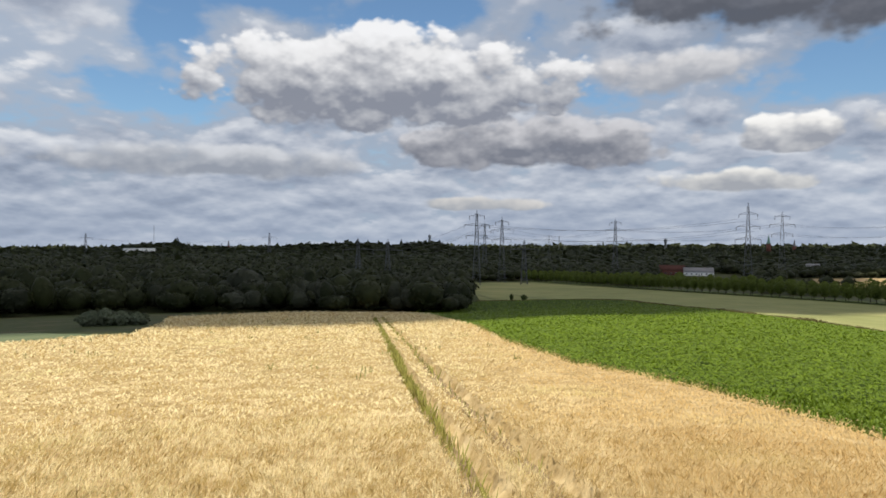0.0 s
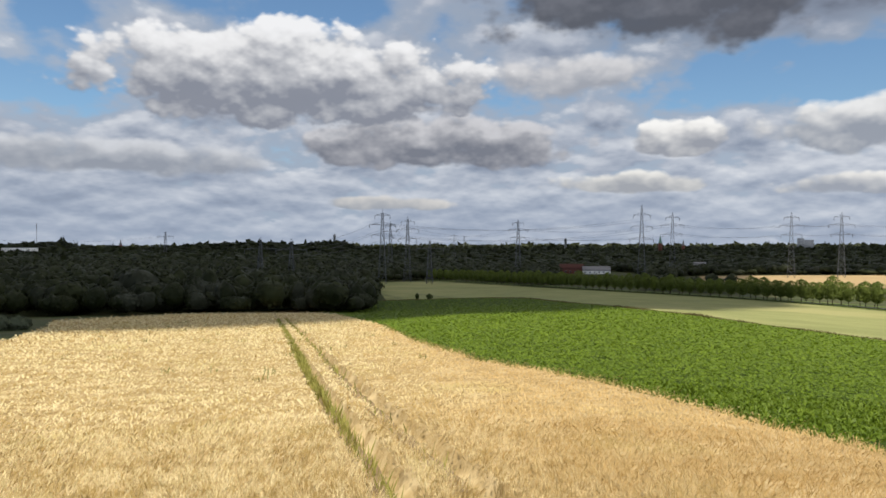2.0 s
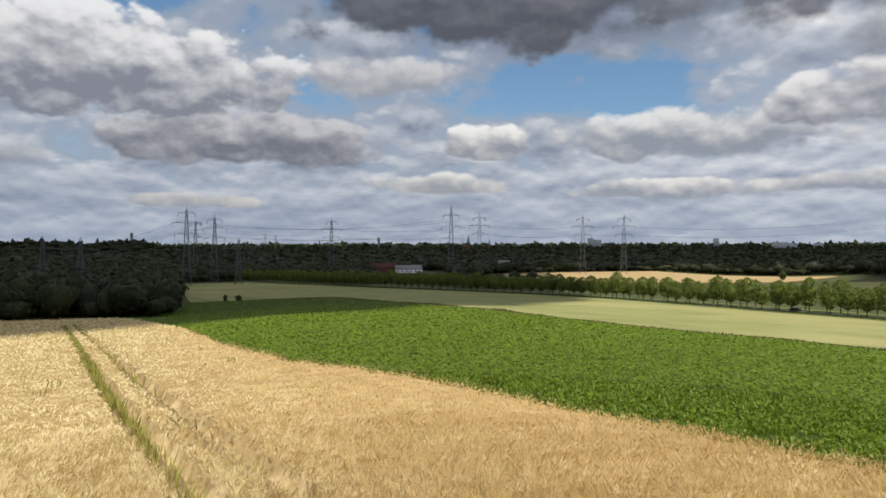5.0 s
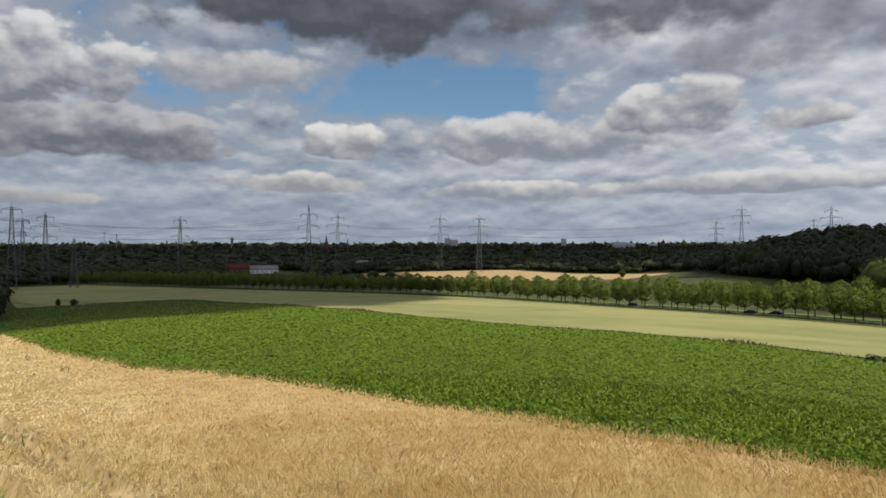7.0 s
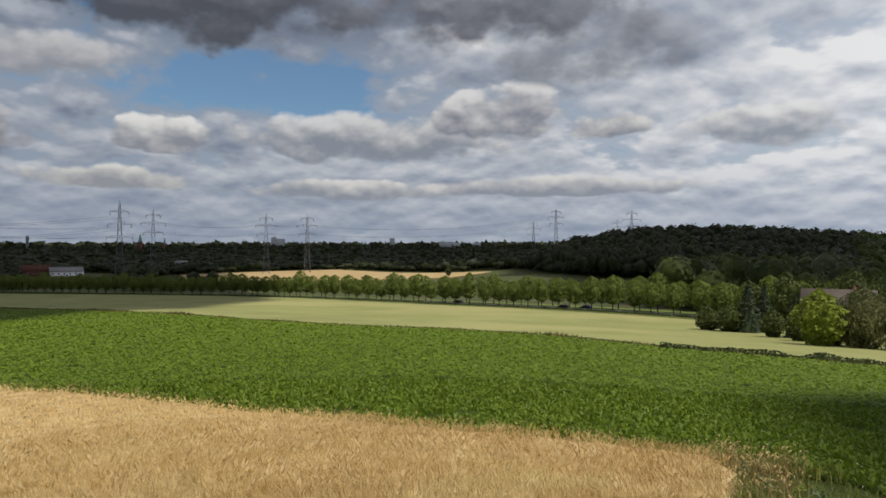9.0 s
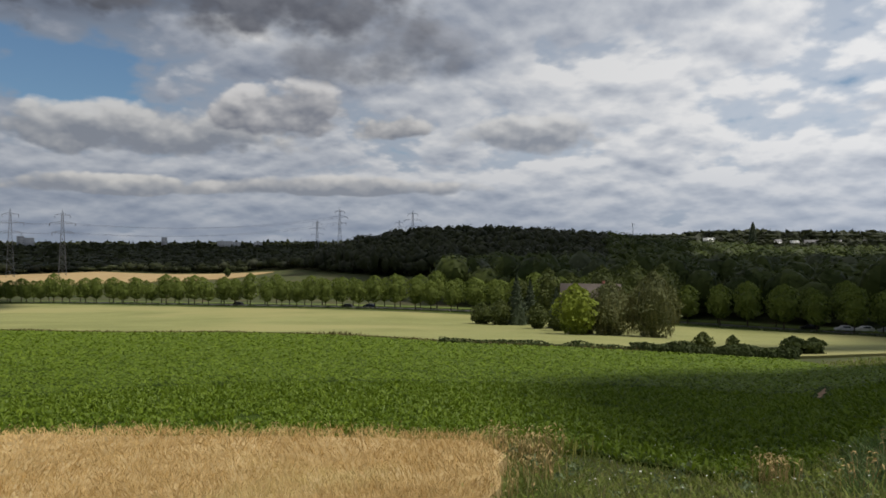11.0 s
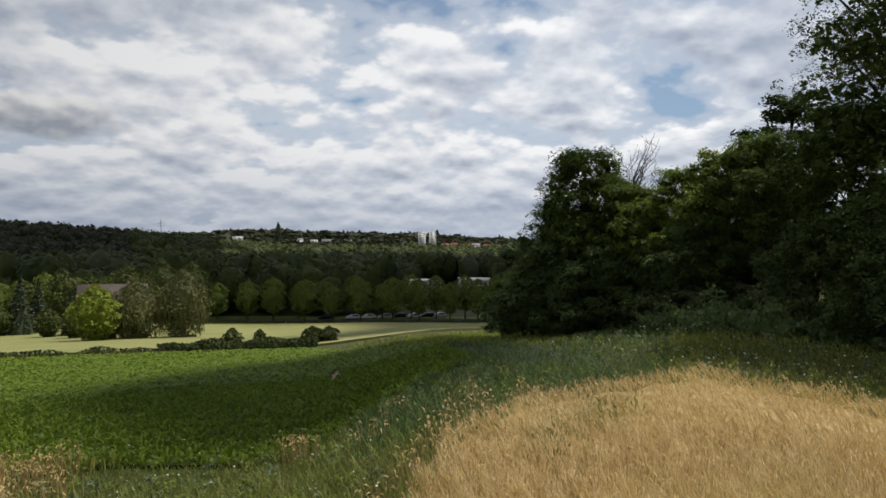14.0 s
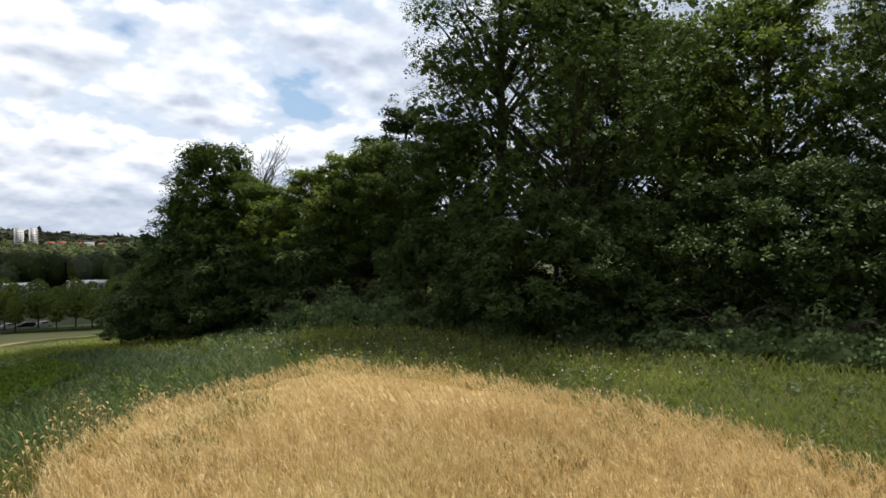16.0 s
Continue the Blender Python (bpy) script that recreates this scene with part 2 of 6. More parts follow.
def ear_material(name, dark, light):
    """Ears and awns: pale tops, browner where the crop lies thin, greener where it is late."""
    m, k, bsdf, out = material(name, 0.55)
    geo = k.add("ShaderNodeNewGeometry")
    p, own = geo.outputs["Position"], geo.outputs["Random Per Island"]
    f = k.math("ADD", k.math("MULTIPLY", k.math("SUBTRACT", own, 0.5), 0.12), k.math("ADD", k.math("MULTIPLY", k.noise(p, 2.3, 3.0, 0.6), 0.65), k.math("MULTIPLY", k.noise(p, 0.5, 3.0, 0.5), 0.35)))
    c = k.mix(k.smooth(f, 0.43, 0.57), dark, light)
    side = k.add("ShaderNodeSeparateXYZ")
    k.put(side.inputs[0], p)
    c = k.mix(k.math("MULTIPLY", k.smooth(k.math("ADD", side.outputs[0], k.math("MULTIPLY", k.noise(p, 0.4, 3.0), 8.0)), 2.0, 14.0), k.math("MULTIPLY", k.smooth(side.outputs[1], -2.0, 3.0), 0.75)), c, (0.47, 0.315, 0.125))
    c = k.mix(k.math("MULTIPLY", k.smooth(k.math("MULTIPLY", side.outputs[1], -1.0), 0.0, 4.0), 0.5), c, (0.62, 0.455, 0.215))
    c = k.mix(k.math("MULTIPLY", k.smooth(k.noise(p, 0.16, 4.0), 0.52, 0.72), 0.45), c, (0.50, 0.44, 0.19))
    k.put(bsdf.inputs["Base Color"], c)
    t = k.add("ShaderNodeBsdfTranslucent")
    k.put(t.inputs[0], c)
    x = k.add("ShaderNodeMixShader")
    x.inputs[0].default_value = 0.30
    k.put(x.inputs[1], bsdf.outputs[0])
    k.put(x.inputs[2], t.outputs[0])
    k.put(out.inputs[0], x.outputs[0])
    return m


M_EAR = ear_material("barley_ears", (0.34, 0.238, 0.082), (0.65, 0.548, 0.305))
M_AWN = ear_material("pale_barley_awns", (0.41, 0.295, 0.108), (0.76, 0.635, 0.365))
M_STALK = leafy("barley_stalks", (0.304, 0.2052, 0.076), (0.5016, 0.38, 0.1824), 0.25, 0.5, 0.6, odd=(0.1976, 0.2052, 0.0532))
M_WEED = leafy("track_weeds", (0.17, 0.175, 0.036), (0.36, 0.335, 0.090), 0.3, 0.5, 0.6)
# understorey soil and stems, darkened: shade between the leaves is in the colour
M_BEET_BASE = surface("beet_soil_and_gap_shade", (0.022, 0.038, 0.004), (0.044, 0.070, 0.007), 1.2, 7.0, 1.0, 1.0, 0.12)
M_BEET = leafy("beet_leaves", (0.060, 0.104, 0.008), (0.178, 0.245, 0.019), 0.34, 1.3, 0.5, own_share=0.5, gloss=0.16)
M_PALE = surface("unripe_grain_canopy", (0.155, 0.163, 0.055), (0.222, 0.222, 0.084), 0.05, 3.0, 0.85, 0.6, 0.1, third=(0.246, 0.232, 0.092))
M_GREY_GREEN = surface("young_grain_canopy", (0.075, 0.0975, 0.045), (0.12, 0.135, 0.0675), 0.06, 3.0, 0.85, 0.6, 0.1)
M_TAN = surface("distant_ripe_grain", (0.2772, 0.1914, 0.0858), (0.3432, 0.2508, 0.1254), 0.05, 2.0, 0.85, 0.5, 0.1)
# woodland leaves kept extra dark; part of the cloud shade sits in this colour
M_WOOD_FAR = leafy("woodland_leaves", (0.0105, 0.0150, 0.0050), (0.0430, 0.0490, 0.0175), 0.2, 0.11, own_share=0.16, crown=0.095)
M_SLOPE = leafy("slope_wood_leaves", (0.020, 0.034, 0.008), (0.078, 0.096, 0.022), 0.28, 0.035, own_share=0.2, crown=0.08)
M_AVENUE = leafy("avenue_tree_leaves", (0.066, 0.094, 0.016), (0.185, 0.222, 0.044), 0.38, 0.2, own_share=0.3)
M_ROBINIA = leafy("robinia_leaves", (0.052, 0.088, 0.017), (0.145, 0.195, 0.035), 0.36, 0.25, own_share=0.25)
# darker copy of the robinia green; the big trees' shade is put into it
M_SHADY = leafy("robinia_leaves_painted_shade", (0.047, 0.080, 0.019), (0.122, 0.170, 0.038), 0.26, 0.3, own_share=0.25)
M_YOUNG = leafy("young_robinia_leaves", (0.058, 0.094, 0.031), (0.132, 0.182, 0.060), 0.22, 0.3, own_share=0.25)
# a darker robinia green: the shade inside the crowns is put into the colour
M_INNER = leafy("inner_leaves_crown_shade", (0.035, 0.058, 0.014), (0.085, 0.120, 0.026), 0.25, 0.25, own_share=0.25)
M_BARK = surface("bark", (0.035, 0.028, 0.02), (0.10, 0.08, 0.06), 1.5, 14.0, 0.9, 0.8, 0.03)
M_GRASS = leafy("tall_grass", (0.066, 0.104, 0.020), (0.235, 0.265, 0.060), 0.35, 0.35, 0.6, odd=(0.21, 0.19, 0.075))
M_RYE = leafy("blue_green_grass", (0.050, 0.090, 0.026), (0.135, 0.192, 0.064), 0.3, 0.35, 0.6, odd=(0.15, 0.155, 0.07))
# yellower grass, also lightened: sun on the strip before the wood is painted in
M_HAY = leafy("yellow_green_grass", (0.13, 0.180, 0.028), (0.31, 0.340, 0.070), 0.42, 0.35, 0.6, odd=(0.24, 0.20, 0.08))
M_SHRUB = leafy("hedge_leaves", (0.026, 0.040, 0.010), (0.070, 0.088, 0.026), 0.25, 0.1)


def steel(name):
    m, k, bsdf, _ = material(name, 0.6, 0.3)
    k.put(bsdf.inputs["Base Color"], k.mix(k.noise(place(k), 0.4), (0.08, 0.084, 0.09), (0.13, 0.135, 0.142)))
    return m


M_STEEL = steel("galvanised_steel")

# ---- the lie of the land ----
HEADS = (-90, -30, 0, 20, 45, 70, 90, 105, 133, 165, 215, 270)
RADII = (0, 30, 80, 180, 300, 600, 1200)
HEIGHTS = {
    -90: (-1.0, -3.0, -9.0, -15.0, -22.0, -25.0),
    -30: (-2.0, -5.4, -12.5, -20.0, -25.0, -26.0),
    0: (-2.2, -6.0, -13.5, -22.0, -28.0, -28.0),
    20: (-2.0, -5.2, -11.0, -18.0, -27.0, -29.0),
    45: (-2.2, -6.0, -13.5, -19.5, -26.0, -28.0),
    70: (-2.4, -6.6, -14.5, -18.0, -22.0, -25.0),
    90: (-2.2, -6.8, -15.0, -17.0, -20.0, -16.0),
    105: (-0.3, -4.9, -14.5, -16.5, -18.0, -10.0),
    133: (1.0, 4.0, 6.0, 6.0, 2.0, 0.0),
    165: (1.0, 4.0, 7.0, 8.0, 8.0, 6.0),
    215: (0.6, 2.0, 4.0, 5.0, 5.0, 4.0),
    270: (-1.0, -3.0, -9.0, -15.0, -22.0, -25.0),
}
# heading, distance, height, width across, depth: low wooded hills
HILLS = ((-22, 2600, 27, 170, 300), (-1.4, 2300, 32, 95, 250), (-10.5, 2500, 19, 260, 250), (-6.5, 2400, 17, 130, 250), (72, 900, 34, 210, 260), (62, 1000, 20, 130, 200), (96, 1500, 30, 420, 420), (84, 1600, 22, 260, 300))


TABLE = np.array([(0.0,) + HEIGHTS[h] for h in HEADS])
REACH = np.array(RADII, float)


def ground_z(x, y):
    """The height of the ground at x, y (numbers or arrays)."""
    x, y = np.asarray(x, float), np.asarray(y, float)
    r, h = np.hypot(x, y), np.degrees(np.arctan2(x, y))
    h = np.where(h < -90, h + 360, h)
    i = np.clip(np.searchsorted(HEADS, h, side="right") - 1, 0, len(HEADS) - 2)
    turn = np.array(HEADS, float)
    u = (h - turn[i]) / (turn[i + 1] - turn[i])
    u = u * u * (3 - 2 * u)
    rr = np.minimum(r, 1199.9)
    last = len(RADII) - 1
    j = np.clip(np.searchsorted(REACH, rr, side="right") - 1, 0, last - 1)
    ja, jd = np.maximum(j - 1, 0), np.minimum(j + 2, last)
    d = REACH[j + 1] - REACH[j]
    w = (rr - REACH[j]) / d

    def column(n):
        p0, p1, p2, p3 = TABLE[n, ja], TABLE[n, j], TABLE[n, j + 1], TABLE[n, jd]
        m1 = (p2 - p0) / (REACH[j + 1] - REACH[ja]) * d
        m2 = (p3 - p1) / (REACH[jd] - REACH[j]) * d
        return (2 * w**3 - 3 * w**2 + 1) * p1 + (w**3 - 2 * w**2 + w) * m1 + (3 * w**2 - 2 * w**3) * p2 + (w**3 - w**2) * m2

    z = column(i) * (1 - u) + column(i + 1) * u
    far_z = np.interp(h, (-60, -25, -5, 12, 45, 80, 115, 160, 270), (-28, -26, -8, 6, 20, 34, 36, 20, -28))
    z = np.where(r > 1200, z + (np.minimum(r, 4800) - 1200) / 3600 * (far_z - z), z)
    for hh, far, top, wide, deep in HILLS:
        s, c = math.sin(radians(hh)), math.cos(radians(hh))
        across, along = x * c - y * s, x * s + y * c - far
        z = z + top * np.exp(-((across / wide) ** 2) - (along / deep) ** 2)
    return z

# ---- building ----
from mathutils.geometry import delaunay_2d_cdt

rng = np.random.default_rng(7)


def mesh_of(name, chunks, mat=None, smooth=False):
    """One mesh from (vertices, faces) arrays."""
    me = bpy.data.meshes.new(name)
    at, vs, loops, starts, run = 0, [], [], [], 0
    for v, f in chunks:
        v, f = np.asarray(v, np.float32), np.asarray(f, np.int64)
        if len(v) == 0 or len(f) == 0:
            continue
        vs.append(v)
        loops.append((f + at).ravel())
        starts.append(run + np.arange(len(f)) * f.shape[1])
        at, run = at + len(v), run + f.size
    vs, loops, starts = np.concatenate(vs), np.concatenate(loops), np.concatenate(starts)
    me.vertices.add(len(vs))
    me.vertices.foreach_set("co", vs.ravel())
    me.loops.add(len(loops))
    me.loops.foreach_set("vertex_index", loops.astype(np.int32))
    me.polygons.add(len(starts))
    me.polygons.foreach_set("loop_start", starts.astype(np.int32))
    if smooth:
        me.polygons.foreach_set("use_smooth", np.ones(len(starts), bool))
    me.update(calc_edges=True)
    if mat:
        me.materials.append(mat)
    return me


def under(name, me, parent, label=""):
    ob = new(name, me)
    ob.parent = parent
    return tagged(ob, label)


def inside(poly, x, y):
    poly = np.asarray(poly, float)
    got = np.zeros(np.shape(x), bool)
    for (x1, y1), (x2, y2) in zip(poly, np.roll(poly, -1, 0)):
        if y1 != y2:
            got ^= ((y1 > y) != (y2 > y)) & (x < (x2 - x1) * (y - y1) / (y2 - y1) + x1)
    return got


def outline(poly, step=1.0, rough=0.0):
    """The polygon's outline, walked in short steps and slightly uneven."""
    out = []
    for a, b in zip(poly, poly[1:] + poly[:1]):
        a, b = np.array(a, float), np.array(b, float)
        far = np.hypot(*((a + b) / 2))
        n = max(1, int(np.hypot(*(b - a)) / max(step, far * 0.02)))
        side = np.array([b[1] - a[1], a[0] - b[0]]) / max(1e-6, np.hypot(*(b - a)))
        for i in range(n):
            p = a + (b - a) * i / n
            out.append(p + side * rough * (noise.noise((p[0] * 0.35, p[1] * 0.35, 3.0)) + 0.6 * noise.noise((p[0] * 1.3, p[1] * 1.3, 8.0))))
    return np.array(out)


def spread(poly, near, far_grow, out_to=1e9):
    """Points inside a polygon, thinning with the distance from the middle of the place."""
    poly = np.asarray(poly, float)
    pts, r, i = [], 0.4, 0
    top = min(out_to, np.hypot(*poly.T).max())
    while r < top:
        s = max(near, r * far_grow)
        n = int(2 * math.pi * r / s)
        a = (np.arange(n) + rng.random(n) * 0.7 + 0.5 * (i % 2)) / n * 2 * math.pi
        d = r + (rng.random(n) - 0.5) * s * 0.7
        p = np.stack([d * np.sin(a), d * np.cos(a)], -1)
        pts.append(p[inside(poly, p[:, 0], p[:, 1])])
        r, i = r + s, i + 1
    return np.concatenate(pts)


def canopy(poly, height, near=0.7, grow=0.03, extra=None, lumps=0.08):
    """A standing crop: an uneven top over the polygon with sides down to the ground."""
    rim = outline(poly, 0.8, 0.5)
    mid = spread(rim, near, grow)
    if extra is not None:
        mid = np.concatenate([mid, extra])
    pts = np.concatenate([rim, mid])
    n = len(rim)
    v, _, f, *_ = delaunay_2d_cdt([Vector(p) for p in pts], [], [list(range(n))], 1, 1e-4)
    xy = np.array([(p.x, p.y) for p in v])
    tri = np.array([t for t in f if len(t) == 3])
    z = ground_z(xy[:, 0], xy[:, 1]) + height
    z = z + np.array([noise.noise((p[0] * 0.6, p[1] * 0.6, 1.0)) + 0.5 * noise.noise((p[0] * 1.9, p[1] * 1.9, 4.0)) for p in xy]) * lumps
    return xy, z, tri, rim


def skirt(rim, height):
    g = ground_z(rim[:, 0], rim[:, 1])
    n = len(rim)
    v = np.concatenate([np.c_[rim, g + height * 0.97], np.c_[rim, g - 0.1]])
    i = np.arange(n)
    j = (i + 1) % n
    return v, np.stack([i, j, j + n, i + n], -1)


ICO_V = np.array([(0, 0, 1), *[(0.894 * math.cos(a), 0.894 * math.sin(a), 0.447) for a in np.arange(5) * 1.2566], *[(0.894 * math.cos(a), 0.894 * math.sin(a), -0.447) for a in np.arange(5) * 1.2566 + 0.628], (0, 0, -1)])
ICO_F = np.array([(0, i, i % 5 + 1) for i in range(1, 6)] + [(i, i + 5, i % 5 + 1) for i in range(1, 6)] + [(i % 5 + 1, i + 5, i % 5 + 6) for i in range(1, 6)] + [(11, i % 5 + 6, i + 5) for i in range(1, 6)])


def leaf_quads(c, out, size, tilt=0.9):
    """Four-cornered sprays at c, facing roughly outwards."""
    n = len(c)
    nrm = out + (rng.random((n, 3)) - 0.5) * 2 * tilt
    nrm /= np.linalg.norm(nrm, axis=1, keepdims=True) + 1e-9
    a = np.cross(nrm, rng.normal(size=(n, 3)))
    a /= np.linalg.norm(a, axis=1, keepdims=True) + 1e-9
    b = np.cross(nrm, a)
    s = (np.broadcast_to(size, n) * (0.6 + 0.8 * rng.random(n)))[:, None]
    v = np.stack([c + a * s, c + b * s * 0.62 + nrm * s * 0.15, c - a * s * 0.9, c - b * s * 0.6 - nrm * s * 0.1], 1)
    return v.reshape(-1, 3), np.arange(4 * n).reshape(n, 4)


def finer(v, f):
    """A sphere's faces split in four."""
    v, made, out = [tuple(p) for p in v], {}, []

    def half(a, b):
        key = (min(a, b), max(a, b))
        if key not in made:
            p = (np.array(v[a]) + np.array(v[b])) / 2
            v.append(tuple(p / np.linalg.norm(p)))
            made[key] = len(v) - 1
        return made[key]

    for a, b, c in f:
        ab, bc, ca = half(a, b), half(b, c), half(c, a)
        out += [(a, ab, ca), (b, bc, ab), (c, ca, bc), (ab, bc, ca)]
    return np.array(v), np.array(out)


BALL_V, BALL_F = finer(ICO_V, ICO_F)


def crowns(xyz, radius, tall, count, size, round_v=ICO_V, round_f=ICO_F, tilt=0.38):
    """Many tree crowns in one go: rounded lumpy boughs with leaf sprays over them. xyz: the crowns' middles."""
    n, m = len(xyz), len(round_v)
    shape = np.stack([radius, radius, tall], -1)
    boughs = rng.normal(size=(n, 9, 3))
    boughs[..., 2] = np.abs(boughs[..., 2]) * 0.8
    boughs /= np.linalg.norm(boughs, axis=2, keepdims=True)

    def lumpy(d):
        lump = np.einsum("nki,nbi->nkb", d, boughs).max(2)
        return 0.74 + 0.30 * np.clip(lump, 0, 1) ** 4

    core = np.broadcast_to(round_v[None], (n, m, 3))
    core_v = core * (lumpy(core) * (0.93 + 0.10 * rng.random((n, m))))[..., None] * shape[:, None] + xyz[:, None]
    core_f = round_f[None] + np.arange(n)[:, None, None] * m
    d = rng.normal(size=(n, count, 3))
    d[..., 2] = d[..., 2] * 0.8 + 0.35
    d /= np.linalg.norm(d, axis=2, keepdims=True)
    far = lumpy(d) * (0.95 + 0.20 * rng.random((n, count)))
    c = xyz[:, None] + d * far[..., None] * shape[:, None]
    v, f = leaf_quads(c.reshape(-1, 3), d.reshape(-1, 3), np.repeat(radius * size, count), tilt)
    return [(core_v.reshape(-1, 3), core_f.reshape(-1, 3)), (v, f)]


def tube(points, radii, sides=7):
    p = np.asarray(points, float)
    r = np.asarray(radii, float)
    t = np.gradient(p, axis=0)
    t /= np.linalg.norm(t, axis=1, keepdims=True) + 1e-9
    ref = np.where(np.abs(t[:, 2:3]) > 0.9, np.array([[1.0, 0, 0]]), np.array([[0, 0, 1.0]]))
    a = np.cross(t, ref)
    a /= np.linalg.norm(a, axis=1, keepdims=True) + 1e-9
    b = np.cross(t, a)
    w = np.arange(sides) / sides * 2 * math.pi
    v = p[:, None] + r[:, None, None] * (np.cos(w)[None, :, None] * a[:, None] + np.sin(w)[None, :, None] * b[:, None])
    i, j = np.meshgrid(np.arange(len(p) - 1), np.arange(sides), indexing="ij")
    f = np.stack([i * sides + j, i * sides + (j + 1) % sides, (i + 1) * sides + (j + 1) % sides, (i + 1) * sides + j], -1).reshape(-1, 4)
    return v.reshape(-1, 3), f


def box(x0, x1, y0, y1, z0, z1):
    v = np.array([(x, y, z) for z in (z0, z1) for y in (y0, y1) for x in (x0, x1)], float)
    return v, np.array([(0, 2, 3, 1), (4, 5, 7, 6), (0, 1, 5, 4), (2, 6, 7, 3), (0, 4, 6, 2), (1, 3, 7, 5)])


# ---- the ground, one sheet to the horizon ----
def build_ground():
    radii = np.concatenate([[0.5], np.geomspace(2, 4900, 150)])
    heads = np.arange(360) / 360 * 2 * math.pi
    rr, hh = np.meshgrid(radii, heads, indexing="ij")
    x, y = rr * np.sin(hh), rr * np.cos(hh)
    v = np.stack([x, y, ground_z(x, y)], -1).reshape(-1, 3)
    i, j = np.meshgrid(np.arange(len(radii) - 1), np.arange(360), indexing="ij")
    f = np.stack([i * 360 + j, (i + 1) * 360 + j, (i + 1) * 360 + (j + 1) % 360, i * 360 + (j + 1) % 360], -1).reshape(-1, 4)
    hub = np.array([[0, 0, 0.0]])
    k = np.arange(360)
    me = mesh_of("ground", [(v, f[:, ::-1]), (np.concatenate([v[:360], hub]), np.stack([k, (k + 1) % 360, np.full(360, 360)], -1))], M_EARTH, True)
    tagged(new("ground", me), "rolling farmland of grass and bare earth", "ground", kind="structure")


build_ground()

# ---- the fields ----
BARLEY_EDGE = [(-19, 300), (-2, 190), (5.4, 123), (6.9, 74), (9.3, 48.5), (12.6, 37.4), (14.6, 29.2), (16.0, 23), (18.3, 16), (20.3, 11), (21.6, 8)]
BARLEY_NORTH = BARLEY_EDGE + [(19.4, 6.6), (17, 5.7), (12, 5.0), (0, 4.0), (-30, 3), (-90, 2), (-82, 50), (-60, 64), (-47, 75), (-39, 87), (-50, 125), (-64, 163), (-54, 196), (-40, 265)]
BARLEY_SOUTH = [(-40, -3), (0, -1.6), (11, -2.2), (12.6, -2.6), (15.1, -3.8), (18.2, -6.4), (19.2, -9.5), (19.3, -12.7), (16.6, -13.4), (13.1, -14.1), (9.6, -14.7), (6.8, -14.6), (4.4, -13.7), (-5, -12), (-40, -11)]
BEET = [(x + 0.9, y) for x, y in BARLEY_EDGE] + [(22.4, 5), (20.9, 0.5), (22, -1.5), (25.2, -4.8), (30, -8.1), (33.4, -9.5), (53, -9), (80, -2), (79, 12), (78, 30), (86, 55), (86, 80), (84, 110), (82, 129), (80, 195), (87, 224), (86, 335), (64, 365), (17, 371)]
PALE = [(20, 375), (66, 368), (89, 337), (90, 224), (83, 195), (85, 129), (87, 110), (89, 80), (90, 56), (81, 30), (82, 12), (86, -14), (100, -36), (160, -52), (180, -20), (184, 15), (199, 85), (209, 160), (214, 215), (211, 280), (197, 340), (169, 430), (132, 545), (84, 650), (24, 640)]


def track_x(y, n):
    """The two wheel tracks of the tramline, n = 0 or 1."""
    y = np.asarray(y, float)
    return np.interp(y, (0, 16, 25, 46, 79, 121, 178, 300), (4.6, 1.2, 0.0, -2.6, -6.2, -11.0, -17.6, -32.0)) + n * 1.95


def field(name, poly, height, mat, label, near=0.7, grow=0.03, lumps=0.08, ruts=False):
    extra = None
    if ruts:
        yy = np.concatenate([np.arange(6, 60, 0.6), np.arange(60, 290, 2.0)])
        extra = np.concatenate([np.stack([track_x(yy, n) + d, yy], -1) for n in (0, 1) for d in (-0.66, -0.44, -0.15, 0.15, 0.44, 0.66)])
    xy, z, tri, rim = canopy(poly, height, near, grow, extra, lumps)
    if ruts:
        off = np.minimum(np.abs(xy[:, 0] - track_x(xy[:, 1], 0)), np.abs(xy[:, 0] - track_x(xy[:, 1], 1)))
        z = np.where(off < 0.46, z - height * 0.85, z)
    me = mesh_of(name, [(np.c_[xy, z], tri), skirt(rim, height)], mat)
    return tagged(new(name, me), label, "crop field", kind="stuff")


field("barley_field", BARLEY_NORTH, 0.47, M_BARLEY, "ripe golden barley field with two wheel tracks", ruts=True)
field("barley_field", BARLEY_SOUTH, 0.36, M_BARLEY, "ripe golden barley corner beside a grass strip")
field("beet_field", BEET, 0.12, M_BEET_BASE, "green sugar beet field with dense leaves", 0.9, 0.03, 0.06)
field("grain_field", PALE, 0.3, M_PALE, "pale green unripe grain field before the avenue", 3.0, 0.03, 0.05)
field("grain_field", [(-160, 55), (-84, 56), (-62, 69), (-50, 79), (-42, 90), (-62, 104), (-160, 100)], 0.3, M_GREY_GREEN, "dull grey-green young grain field below the barley", 3.0, 0.03, 0.05)
field("ripe_field", [(325, 600), (400, 760), (540, 775), (636, 766), (590, 600), (574, 444), (494, 432), (400, 500)], 0.6, M_TAN, "distant ripe tan grain field behind the avenue", 8.0, 0.03, 0.05)


